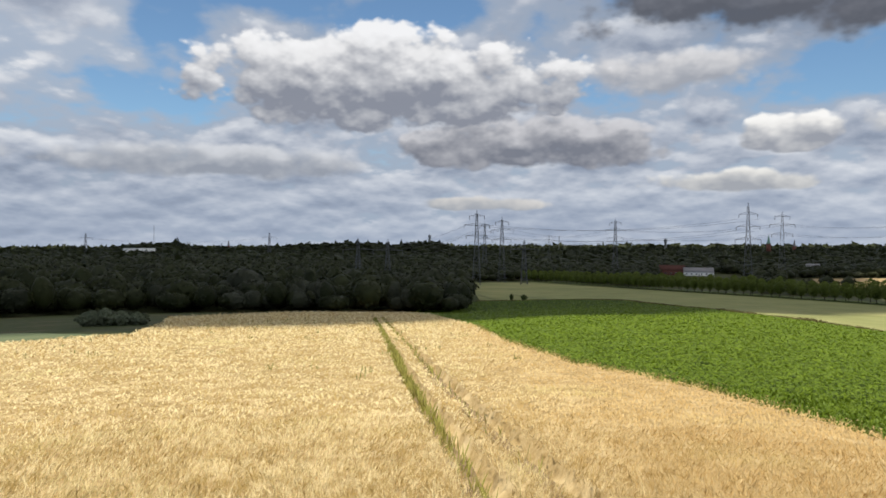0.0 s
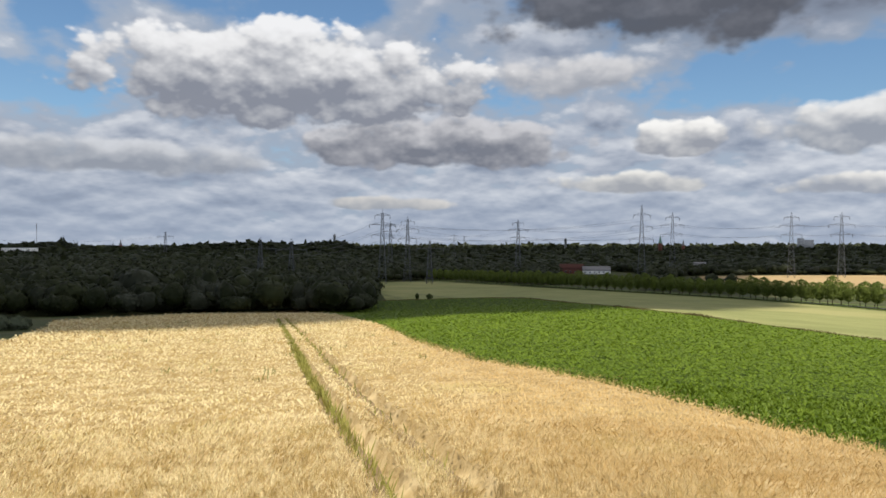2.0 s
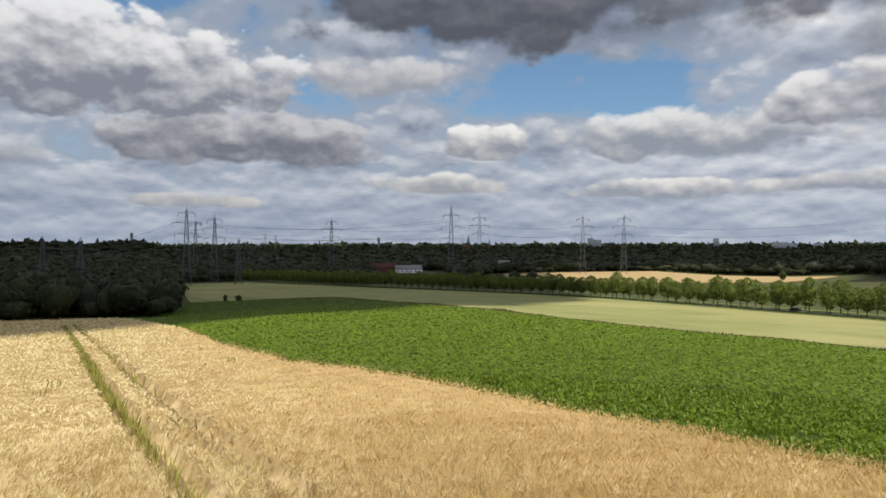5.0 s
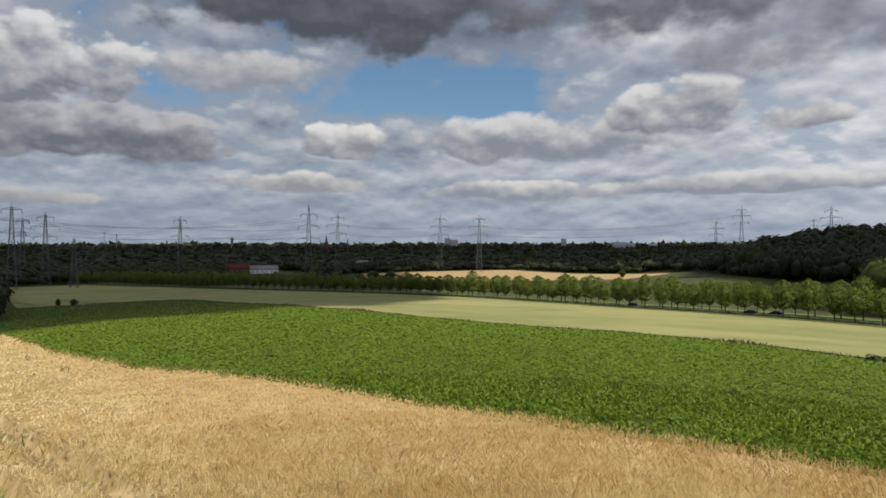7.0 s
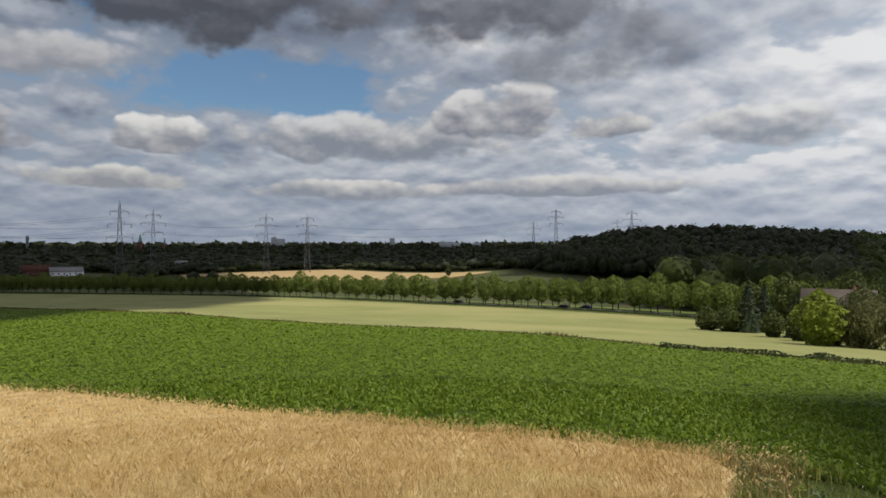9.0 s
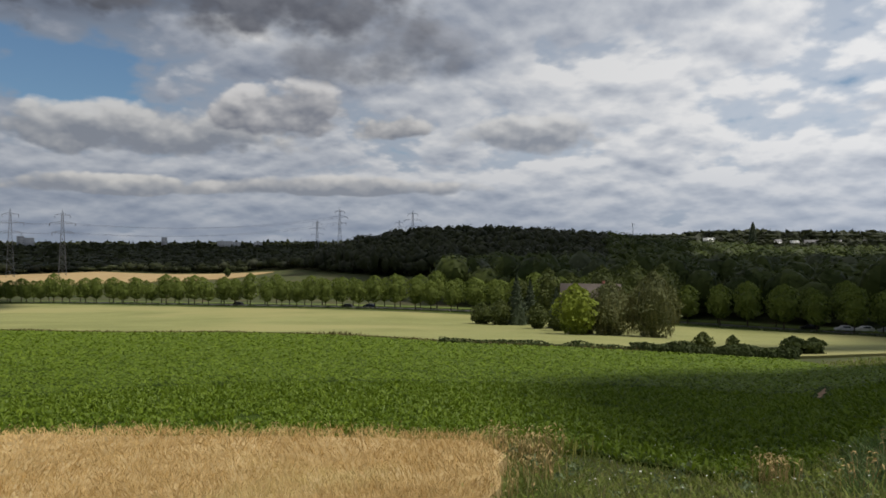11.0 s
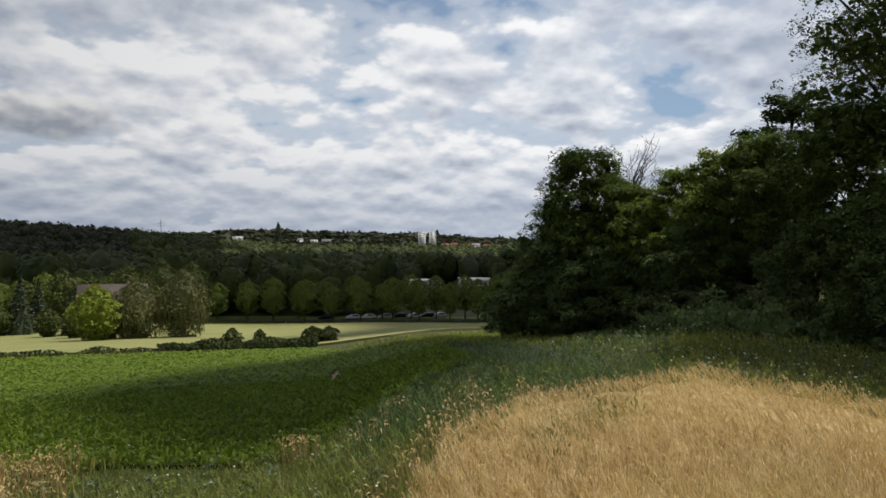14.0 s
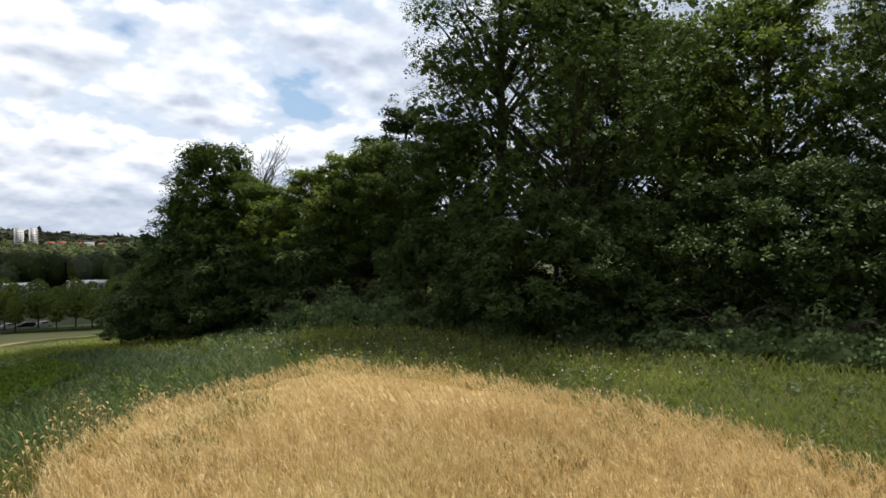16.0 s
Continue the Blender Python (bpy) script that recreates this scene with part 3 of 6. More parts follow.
def wheel_track(n, label):
    yy = np.concatenate([np.arange(5, 60, 0.8), np.arange(60, 285, 3.0)])
    wob = 0.06 * np.sin(yy * 1.3 + n) + 0.04 * np.sin(yy * 3.1)
    xy = np.concatenate([np.stack([track_x(yy, n) + s * 0.27 + wob, yy], -1) for s in (-1, 1)])
    v = np.c_[xy, ground_z(xy[:, 0], xy[:, 1]) + 0.13]
    i, m = np.arange(len(yy) - 1), len(yy)
    tagged(new("wheel_track", mesh_of("wheel_track", [(v, np.stack([i, i + m, i + m + 1, i + 1], -1))], M_RUT)), label, "track", kind="structure")


def margin():
    """The dry grassy strip between the beets and the unripe grain."""
    line = np.array([(79.6, 12), (79.4, 30), (87.6, 55), (88, 80), (85.6, 110), (83.6, 129), (81.6, 195), (88.6, 224), (87.6, 336), (65, 366.5), (18, 373)], float)
    step = np.concatenate([[0], np.cumsum(np.hypot(*np.diff(line, axis=0).T))])
    at = rng.random(9000) * step[-1]
    q = np.stack([np.interp(at, step, line[:, 0]), np.interp(at, step, line[:, 1])], -1) + rng.normal(size=(9000, 2)) * 0.5
    tuft_high = 0.55 + 0.5 * np.array([noise.noise((a * 0.08, b * 0.08, 61.0)) for a, b in q])
    tall = np.clip(tuft_high, 0.25, 1.2) * (0.6 + 0.6 * rng.random(9000))
    base = np.c_[q, ground_z(q[:, 0], q[:, 1])]
    tip = base + np.c_[rng.normal(size=(9000, 2)) * 0.18, tall]
    tagged(new("margin_grass", mesh_of("margin_grass", [blades(base, tip, 0.05 + 0.05 * rng.random(9000), np.zeros((9000, 3)))], M_DRY)), "dry brownish grass strip between beets and grain", "grass", kind="stuff")


def tramline(a, b, label):
    u = np.linspace(0, 1, 24)[:, None]
    mid = np.array(a) + (np.array(b) - np.array(a)) * u
    side = np.array([b[1] - a[1], a[0] - b[0]]) / math.hypot(b[0] - a[0], b[1] - a[1])
    for off in (-1.0, 1.0):
        xy = np.concatenate([mid + side * (off + 0.3), mid + side * (off - 0.3)])
        v = np.c_[xy, ground_z(xy[:, 0], xy[:, 1]) + 0.42]
        i = np.arange(23)
        tagged(new("tramline", mesh_of("tramline", [(v, np.stack([i, i + 1, i + 25, i + 24], -1))], M_GREY_GREEN)), label, "track", kind="structure")


M_DRY = leafy("dry_margin_grass", (0.075, 0.070, 0.022), (0.20, 0.165, 0.070), 0.25, 0.2, 0.6)
tramline((16, 490), (29.5, 377), "faint wheel line through the unripe grain")
tramline((43, 440), (56, 372), "faint wheel line through the unripe grain")
M_RUT = surface("trodden_straw_and_soil", (0.12, 0.08, 0.04), (0.25, 0.18, 0.09), 1.2, 9.0)
wheel_track(0, "weedy wheel track of trodden soil")
wheel_track(1, "bare brown wheel track of trodden soil")

# ---- woods ----
def wood(name, label, h0, h1, r0, r1, tall, width, count, size, skip=(), grow=0.012, fine=True, mat=M_WOOD_FAR):
    pts, r = [], r0
    while r < r1:
        s = max(width * 1.7, r * grow)
        n = max(1, int(radians(h1 - h0) * r / s))
        a = np.radians(h0 + (h1 - h0) * (np.arange(n) + rng.random(n) * 0.8) / n)
        d = r + (rng.random(n) - 0.5) * s * 0.9
        pts.append(np.stack([d * np.sin(a), d * np.cos(a), np.full(n, s)], -1))
        r += s * 0.95
    p = np.concatenate(pts)
    for poly in skip:
        p = p[~inside(poly, p[:, 0], p[:, 1])]
    n = len(p)
    scale = 0.60 + 0.75 * rng.random(n) ** 1.3
    rad = p[:, 2] / 1.7 * (0.70 + 0.75 * rng.random(n) ** 1.6)
    top = tall * scale
    z = ground_z(p[:, 0], p[:, 1]) + top * 0.55
    chunks = crowns(np.c_[p[:, :2], z], rad * 1.12, top * 0.5, count, size, *((BALL_V, BALL_F) if fine else (ICO_V, ICO_F)))
    return tagged(new(name, mesh_of(name, chunks, mat, True)), label, "woodland", kind="stuff")


PALE_WIDE = [(15, 300), (22, 660), (110, 690), (190, 500), (245, 420), (262, 150), (236, 70), (212, 0), (190, -60), (0, -60)]
TAN_WIDE = [(215, 560), (245, 430), (262, 250), (300, 130), (330, 150), (420, 240), (500, 290), (560, 390), (600, 440), (615, 600), (660, 790), (540, 790), (390, 775), (310, 640)]
YARD = [(150, 470), (255, 860), (270, 960), (350, 960), (370, 860), (200, 440)]
HALLS = [(205, -30), (300, -50), (345, -55), (345, -105), (200, -75)]
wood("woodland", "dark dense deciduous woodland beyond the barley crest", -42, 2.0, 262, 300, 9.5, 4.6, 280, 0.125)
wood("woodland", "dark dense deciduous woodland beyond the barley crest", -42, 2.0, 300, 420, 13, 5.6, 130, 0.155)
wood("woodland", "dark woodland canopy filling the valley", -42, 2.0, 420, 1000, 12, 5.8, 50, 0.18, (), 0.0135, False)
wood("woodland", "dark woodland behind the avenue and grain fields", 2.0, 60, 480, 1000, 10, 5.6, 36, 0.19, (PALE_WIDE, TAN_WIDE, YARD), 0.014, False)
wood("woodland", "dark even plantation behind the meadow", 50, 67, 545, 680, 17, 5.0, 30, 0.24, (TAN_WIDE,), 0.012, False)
wood("woodland", "wooded slope of large leafy trees behind the avenue", 66, 110, 212, 520, 14.5, 5.4, 190, 0.135, (PALE_WIDE, TAN_WIDE, HALLS), 0.012, True, M_SLOPE)
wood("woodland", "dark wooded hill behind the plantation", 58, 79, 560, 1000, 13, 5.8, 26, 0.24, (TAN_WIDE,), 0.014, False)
wood("woodland", "wooded slope of leafy trees below the houses", 79, 110, 520, 1000, 14, 7.0, 60, 0.20, (), 0.012, False, M_SLOPE)
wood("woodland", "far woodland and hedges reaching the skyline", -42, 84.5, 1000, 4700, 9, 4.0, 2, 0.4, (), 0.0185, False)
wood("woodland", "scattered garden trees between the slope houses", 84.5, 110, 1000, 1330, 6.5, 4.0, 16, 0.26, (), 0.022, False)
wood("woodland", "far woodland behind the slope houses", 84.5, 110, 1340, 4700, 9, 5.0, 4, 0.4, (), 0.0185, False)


# ---- clouds between the sun and the land ----
def cloud_material():
    m, k, bsdf, out = material("cloud_vapour", 1.0)
    t = k.add("ShaderNodeBsdfTranslucent")
    k.put(t.inputs[0], k.mix(k.noise(place(k), 0.01, 5.0), (0.26, 0.27, 0.29), (0.36, 0.37, 0.39)))
    k.put(out.inputs[0], t.outputs[0])
    return m


M_CLOUD = cloud_material()


def cloud(shade, height, thick, label):
    """A flat-bottomed cloud that stands where its shadow falls on the given stretch of land."""
    poly = outline(shade, 1.0, 0.0)
    rough = np.array([noise.noise((p[0] * 0.012, p[1] * 0.012, 2.0)) + 0.5 * noise.noise((p[0] * 0.05, p[1] * 0.05, 7.0)) for p in poly])
    mid = poly.mean(0)
    away = poly - mid
    away /= np.linalg.norm(away, axis=1, keepdims=True)
    far = np.hypot(*poly.T)
    poly = poly + away * (rough * np.clip(far * 0.07, 2.2, 60.0))[:, None]
    low = ground_z(poly[:, 0], poly[:, 1])
    lift = (height - low) / sun_way.z
    rim = np.c_[poly, low] + lift[:, None] * np.array(sun_way)[None]
    n = len(rim)
    v, _, f, *_ = delaunay_2d_cdt([Vector(p[:2]) for p in rim], [], [list(range(n))], 1, 1e-3)
    xy = np.array([(p.x, p.y) for p in v])
    tri = np.array([t for t in f if len(t) == 3])
    i = np.arange(n)
    j = (i + 1) % n
    up = np.array(sun_way)[:2] * thick / sun_way.z
    top = np.c_[rim[:, :2] * 0.97 + rim[:, :2].mean(0) * 0.03 + up, np.full(n, height + thick)]
    side = np.concatenate([np.c_[rim[:, :2], np.full(n, height)], top])
    me = mesh_of("cloud", [(np.c_[xy, np.full(len(xy), height)], tri), (side, np.stack([i, j, j + n, i + n], -1))], M_CLOUD)
    return tagged(new("cloud", me), label, "cloud", kind="structure")


cloud([(-900, 40), (-300, 82), (-90, 96), (-45, 105), (-20, 113), (-6, 132), (12, 162), (28, 172), (48, 152), (75, 190), (86, 212), (122, 214), (168, 262), (236, 345), (300, 450), (340, 585), (480, 800), (680, 790), (640, 560), (600, 430), (520, 330), (420, 270), (310, 185), (246, 95), (214, 40), (196, 5), (172, -36), (146, -42), (120, -30), (97, -12), (92, -24), (112, -80), (200, -200), (480, -160), (500, 20), (900, 80), (1900, 300), (3000, 1500), (2400, 3000), (0, 3400), (-2300, 2500)], 1500, 90, "broad grey cumulus shading the woods")
cloud([(20.8, 3.2), (22.5, 5.2), (27, 6.6), (30, 8.5), (36, 12.0), (43, 12.5), (50, 7.0), (58, 1.5), (66, -7.0), (62, -16.5), (46, -17), (36, -13.5), (29, -9.8), (24, -5.8), (22, -2.5)], 700, 20, "small grey cumulus shading the field corner")

# ---- crops, plant by plant near the flight ----
def blades(base, tip, width, bend, level=None):
    """Tapered bent blades: two quads each."""
    n = len(base)
    mid = base + (tip - base) * 0.55 + bend
    side = np.cross(tip - base, np.array([0, 0, 1.0])) + rng.normal(size=(n, 3)) * 0.15 * np.linalg.norm(tip - base, axis=1, keepdims=True)
    turn = rng.random(n)[:, None] * 2 - 1
    flat = np.stack([np.cos(turn[:, 0] * 3.14), np.sin(turn[:, 0] * 3.14), np.zeros(n)], -1)
    side = side / (np.linalg.norm(side, axis=1, keepdims=True) + 1e-9) * 0.5 + flat * 0.5
    side /= np.linalg.norm(side, axis=1, keepdims=True) + 1e-9
    if level is not None:                     # the flat of the blade turned to the sky
        lie = np.stack([base[:, 1] - tip[:, 1], tip[:, 0] - base[:, 0], np.zeros(n)], -1)
        lie /= np.linalg.norm(lie, axis=1, keepdims=True) + 1e-9
        side = side * (1 - level)[:, None] + lie * level[:, None]
        side /= np.linalg.norm(side, axis=1, keepdims=True) + 1e-9
    w = np.broadcast_to(width, n)[:, None]
    v = np.stack([base - side * w * 0.35, base + side * w * 0.35, mid + side * w, mid - side * w, tip + side * w * 0.22, tip - side * w * 0.22], 1).reshape(-1, 3)
    k = np.arange(n)[:, None] * 6
    return v, np.concatenate([k + np.array([[0, 1, 2, 3]]), k + np.array([[3, 2, 4, 5]])])


margin()


def in_rut(p, margin=0.28):
    return (np.abs(p[:, 0] - track_x(p[:, 1], 0)) < margin) | (np.abs(p[:, 0] - track_x(p[:, 1], 1)) < margin)


def in_view(p, h0=-38, h1=172):
    h = np.degrees(np.arctan2(p[:, 0], p[:, 1]))
    return (h > h0) & (h < h1)


def barley(poly, label, out_to):
    rim = outline(poly, 0.8, 0.5)
    p = spread(rim, 0.072, 0.0052, out_to)
    r = np.hypot(*p.T)
    keep = (in_view(p) | (r < 14)) & ~(in_rut(p, 0.44) & (p[:, 1] > 5)) & ~((np.abs(p[:, 0] - track_x(p[:, 1], 0)) < 0.52) & (p[:, 1] > 5))
    p, r = p[keep], r[keep]
    n = len(p)
    s = np.maximum(0.072, r * 0.0052)
    wave = np.array([noise.noise((a * 0.45, b * 0.45, 5.0)) + 0.9 * noise.noise((a * 1.9, b * 1.9, 9.0)) for a, b in p])
    z = ground_z(p[:, 0], p[:, 1]) + 0.66 + (wave * 0.13 + rng.random(n) ** 2 * 0.16) * np.clip(1.15 - r / 55, 0.45, 1) - 0.03
    lean = 0.9 + wave * 1.8 + rng.normal(size=n) * 0.85
    calm = np.clip((r - 10) / 26, 0, 1)
    # wind-laid clumps, each swept its own way
    cell = np.floor(p / 0.48).astype(np.int64)
    key = (cell[:, 0] * 7919 + cell[:, 1] * 104729) % 65536
    jitter = rng.random((65536, 3))
    off = p / 0.48 - cell - 0.25 - 0.5 * jitter[key, :2]
    hump = np.clip(1.0 - (off ** 2).sum(1) * 2.2, 0, 1)
    z = z + (hump - 0.45) * 0.34 * (1 - 0.7 * calm)
    lean = lean + (jitter[key, 2] - 0.5) * 2.2
    ln = np.maximum(0.25, s * 1.4) * (0.7 + 0.6 * rng.random(n))
    d = np.stack([np.cos(lean), np.sin(lean), np.zeros(n)], -1)
    base = np.c_[p, z - 0.12]
    tip = base + d * (ln * (0.14 + 0.41 * calm + 0.42 * rng.random(n)))[:, None]
    tip[:, 2] += ln * (0.72 - 0.60 * calm + (0.30 - 0.16 * calm) * rng.normal(size=n))
    bend = np.zeros((n, 3))
    bend[:, 2] = ln * (0.28 - 0.14 * calm)
    stay = (hump > 0.33) | (rng.random(n) < calm + 0.12)
    p, r, base, tip, bend, s, calm, d, ln, n = p[stay], r[stay], base[stay], tip[stay], bend[stay], s[stay], calm[stay], d[stay], ln[stay], int(stay.sum())
    ears = blades(base, tip, np.maximum(0.0075, s * (0.105 + 0.09 * calm)), bend, 0.05 + 0.9 * calm)
    # fine pale awns fanning out past the ears
    fine = np.repeat(np.flatnonzero(r < 26), 3)
    m = len(fine)
    root = base[fine] + (tip - base)[fine] * (0.35 + 0.5 * rng.random((m, 1))) + np.array([0, 0, 0.03])
    sweep = root + d[fine] * (0.03 + 0.10 * rng.random(m))[:, None] + rng.normal(size=(m, 3)) * np.array([0.05, 0.05, 0.03]) + np.array([0, 0, 0.13])
    side = np.cross(sweep - root, rng.normal(size=(m, 3)))
    side = side / (np.linalg.norm(side, axis=1, keepdims=True) + 1e-9) * (0.0030 + 0.00016 * r[fine])[:, None]
    awns = (np.stack([root - side, root + side, sweep], 1).reshape(-1, 3), np.arange(3 * m).reshape(-1, 3))
    tagged(new("barley_ears", mesh_of("barley_ears", [ears], M_EAR)), label, "barley", kind="stuff")
    tagged(new("barley_awns", mesh_of("barley_awns", [awns], M_AWN)), "pale silky awns over the barley ears", "barley", kind="stuff")
    near = r < 17
    m = int(near.sum())
    low = base[near] + np.c_[rng.normal(size=(m, 2)) * 0.10, np.zeros(m)]
    low[:, 2] = ground_z(low[:, 0], low[:, 1]) + 0.18
    straw = blades(low, base[near] + np.array([0, 0, 0.02]), 0.0065 + 0.003 * rng.random(m), rng.normal(size=(m, 3)) * 0.02)
    tagged(new("barley_straw", mesh_of("barley_straw", [straw], M_STALK)), "upright barley straw under the ears", "barley", kind="stuff")
    # stalks along the field's edge, with ears on them
    q = np.repeat(rim[np.hypot(*rim.T) < 75], 16, 0)
    q = q + rng.normal(size=q.shape) * 0.42
    q = q[in_view(q)]
    m = len(q)
    g = ground_z(q[:, 0], q[:, 1])
    b = np.c_[q, g]
    t = np.c_[q + rng.normal(size=(m, 2)) * 0.10, g + 0.5 + 0.36 * rng.random(m)]
    stalk = blades(b, t, 0.008 + 0.006 * rng.random(m), rng.normal(size=(m, 3)) * 0.02)
    a = rng.random(m) * 6.283
    e = t + np.stack([np.cos(a) * 0.12, np.sin(a) * 0.12, rng.normal(size=m) * 0.06], -1)
    ear = blades(t, e, 0.02, np.tile([0, 0, 0.04], (m, 1)))
    tagged(new("barley_stalks", mesh_of("barley_stalks", [stalk, ear], M_STALK)), "dry barley stalks along the field edge", "barley", kind="stuff")


barley(BARLEY_NORTH, "nodding golden barley ears with pale awns", 230)
barley(BARLEY_SOUTH, "nodding golden barley ears beside the grass strip", 40)


def beets():
    rim = outline(BEET, 0.8, 0.5)
    p = spread(rim, 0.29, 0.0068)
    p = p[in_view(p)]
    bare = np.hypot((p[:, 0] - 41.5) / 3.4, (p[:, 1] + 3.15 + (p[:, 0] - 41.5) * 0.13) / 0.5) < 1
    gap = np.array([noise.noise((a * 0.5, b * 0.5, 12.0)) for a, b in p]) > 0.52
    p = p[~bare & ~gap]
    n = len(p)
    r = np.hypot(*p.T)
    s = np.maximum(0.29, r * 0.0068)
    size = s / 0.31 * (0.62 + 0.75 * rng.random(n))
    size = np.minimum(size, 3.2)
    far = r > 42
    fp, fs = np.repeat(p[far], 6, 0), np.repeat(size[far], 6)
    fp = fp + rng.normal(size=fp.shape) * (0.15 * fs)[:, None]
    fc = np.c_[fp, ground_z(fp[:, 0], fp[:, 1]) + 0.22 + 0.18 * rng.random(len(fp))]
    far_leaves = leaf_quads(fc, np.tile([0.0, 0.0, 1.0], (len(fc), 1)), 0.088 * fs, 0.45)
    p, size, n = p[~far], size[~far], int((~far).sum())
    per = 8
    g = ground_z(p[:, 0], p[:, 1]) + 0.06
    a = rng.random((n, 1)) * 6.283 + np.arange(per)[None] * 6.283 / per + rng.normal(size=(n, per)) * 0.4
    out = np.stack([np.cos(a), np.sin(a)], -1)
    ln = (0.11 + 0.15 * rng.random((n, per))) * size[:, None]
    rise = (0.13 + 0.16 * rng.random((n, per))) * np.clip(size, 0.7, 1.2)[:, None]
    base = np.concatenate([np.repeat(p[:, None], per, 1) + out * 0.04, np.repeat(g[:, None, None], per, 1)], -1)
    tip = np.concatenate([base[..., :2] + out * ln[..., None], base[..., 2:] + rise[..., None]], -1)
    bend = np.concatenate([out * ln[..., None] * -0.10, (rise * 0.30)[..., None]], -1)
    v, f = blades(base.reshape(-1, 3), tip.reshape(-1, 3), np.repeat(0.040 * size, per), bend.reshape(-1, 3))
    tagged(new("beet_plants", mesh_of("beet_plants", [(v, f), far_leaves], M_BEET)), "leafy green sugar beet plants in dense rows", "beets", kind="stuff")


beets()


def bare_path():
    u = np.linspace(0, 1, 14)[:, None]
    mid = np.array([38.8, -2.8]) + (np.array([44.2, -3.5]) - np.array([38.8, -2.8])) * u
    side = np.array([0.15, 1.0]) * (0.15 + 0.07 * np.sin(u * 17.0) + 0.05 * np.sin(u * 41.0)) * np.sin(np.clip(u * 3.0 + 0.3, 0, 3.0))
    a, b = mid + side, mid - side
    xy = np.concatenate([a, b])
    v = np.c_[xy, ground_z(xy[:, 0], xy[:, 1]) + 0.20]
    i = np.arange(13)
    tagged(new("bare_path", mesh_of("bare_path", [(v, np.stack([i, i + 1, i + 15, i + 14], -1))], M_SOIL)), "trodden strip of bare brown soil in the beets", "soil", kind="structure")


M_SOIL = surface("dry_soil", (0.16, 0.10, 0.06), (0.27, 0.18, 0.11), 1.0, 8.0)
bare_path()


def grasses():
    land = [(-12, 5), (0, 4.5), (12, 5.2), (17, 6), (21.5, 8.4), (22.6, 8), (22.6, 5), (21.2, 0.8), (22.4, -1.3), (25.4, -4.4), (30, -7.6), (33.4, -9), (53, -8.5), (86, -4), (90, -22), (60, -30), (40, -36), (20, -45), (-10, -40), (-12, -10)]
    p = spread(land, 0.135, 0.0072, 75)
    p = p[(in_view(p) | (np.hypot(*p.T) < 14)) & ~inside(BARLEY_NORTH, p[:, 0], p[:, 1]) & ~inside(BARLEY_SOUTH, p[:, 0], p[:, 1])]
    lush = np.array([noise.noise((a * 0.16, b * 0.16, 21.0)) for a, b in p])
    bare = np.array([noise.noise((a * 0.7, b * 0.7, 31.0)) for a, b in p]) > 0.72
    p, lush = p[~bare], lush[~bare]
    n = len(p)
    r = np.hypot(*p.T)
    s = np.maximum(0.135, r * 0.0072)
    per = 3
    q = np.repeat(p, per, 0) + rng.normal(size=(n * per, 2)) * np.repeat(s, per)[:, None] * 0.5
    g = ground_z(q[:, 0], q[:, 1])
    tall = np.repeat(0.30 + 0.26 * lush, per) * (0.45 + 1.0 * rng.random(n * per) ** 1.5)
    a = rng.random(n * per) * 6.283
    base = np.c_[q, g - 0.02]
    tip = base + np.stack([np.cos(a) * tall * 0.75, np.sin(a) * tall * 0.75, tall], -1)
    bend = np.zeros((n * per, 3))
    bend[:, 2] = tall * 0.22
    v, f = blades(base, tip, np.repeat(np.maximum(0.013, s * 0.10), per), bend)
    quads = v.reshape(-1, 6, 3)
    patch = np.repeat(np.array([noise.noise((a * 0.22, b * 0.22, 51.0)) for a, b in p]), per) + rng.normal(size=n * per) * 0.12
    heading, reach = np.degrees(np.arctan2(q[:, 0], q[:, 1])), np.hypot(*q.T)
    cool = (q[:, 0] > 18) & (heading > 96) & (heading < 121) & (reach < 44 + patch * 12)
    warm = ~cool & (heading > 100) & (heading < 141 + patch * 25) & ((reach > 29 + patch * 10) | (patch > 0.22))
    strip = np.array([0, 1, 2, 3]), np.array([3, 2, 4, 5])
    for pick, mat, label in ((cool, M_RYE, "blue-green tall grass beside the beets"), (warm, M_HAY, "yellow-green meadow grass with sunlight painted into its colour"), (~cool & ~warm, M_GRASS, "tall uncut meadow grass with dry stems")):
        some = quads[pick].reshape(-1, 3)
        at = np.arange(int(pick.sum()))[:, None] * 6
        tagged(new("meadow_grass", mesh_of("meadow_grass", [(some, np.concatenate([at + strip[0], at + strip[1]]))], mat)), label, "grass", kind="stuff")
    # green growth in the wheel tracks and the grassy margin of the beet field
    yy = np.repeat(np.arange(7, 170, 0.10), 2)
    tx = track_x(yy, (rng.random(len(yy)) < 0.10).astype(float))
    q = np.stack([tx + rng.normal(size=len(yy)) * 0.14, yy + rng.normal(size=len(yy)) * 0.1], -1)
    edge = outline([(x + 0.45, y) for x, y in BARLEY_EDGE[2:]] + [(22.4, 5.0), (14.0, 60.0)], 1.0, 0.2)
    edge = np.repeat(edge[edge[:, 0] - np.interp(edge[:, 1], [b for a, b in BARLEY_EDGE[::-1]], [a for a, b in BARLEY_EDGE[::-1]]) < 0.9], 22, 0)
    q = np.concatenate([q, edge + rng.normal(size=edge.shape) * 0.30])
    g = ground_z(q[:, 0], q[:, 1])
    tall = 0.34 + 0.40 * rng.random(len(q))
    a = rng.random(len(q)) * 6.283
    base = np.c_[q, g - 0.02]
    tip = base + np.stack([np.cos(a) * tall * 0.4, np.sin(a) * tall * 0.4, tall], -1)
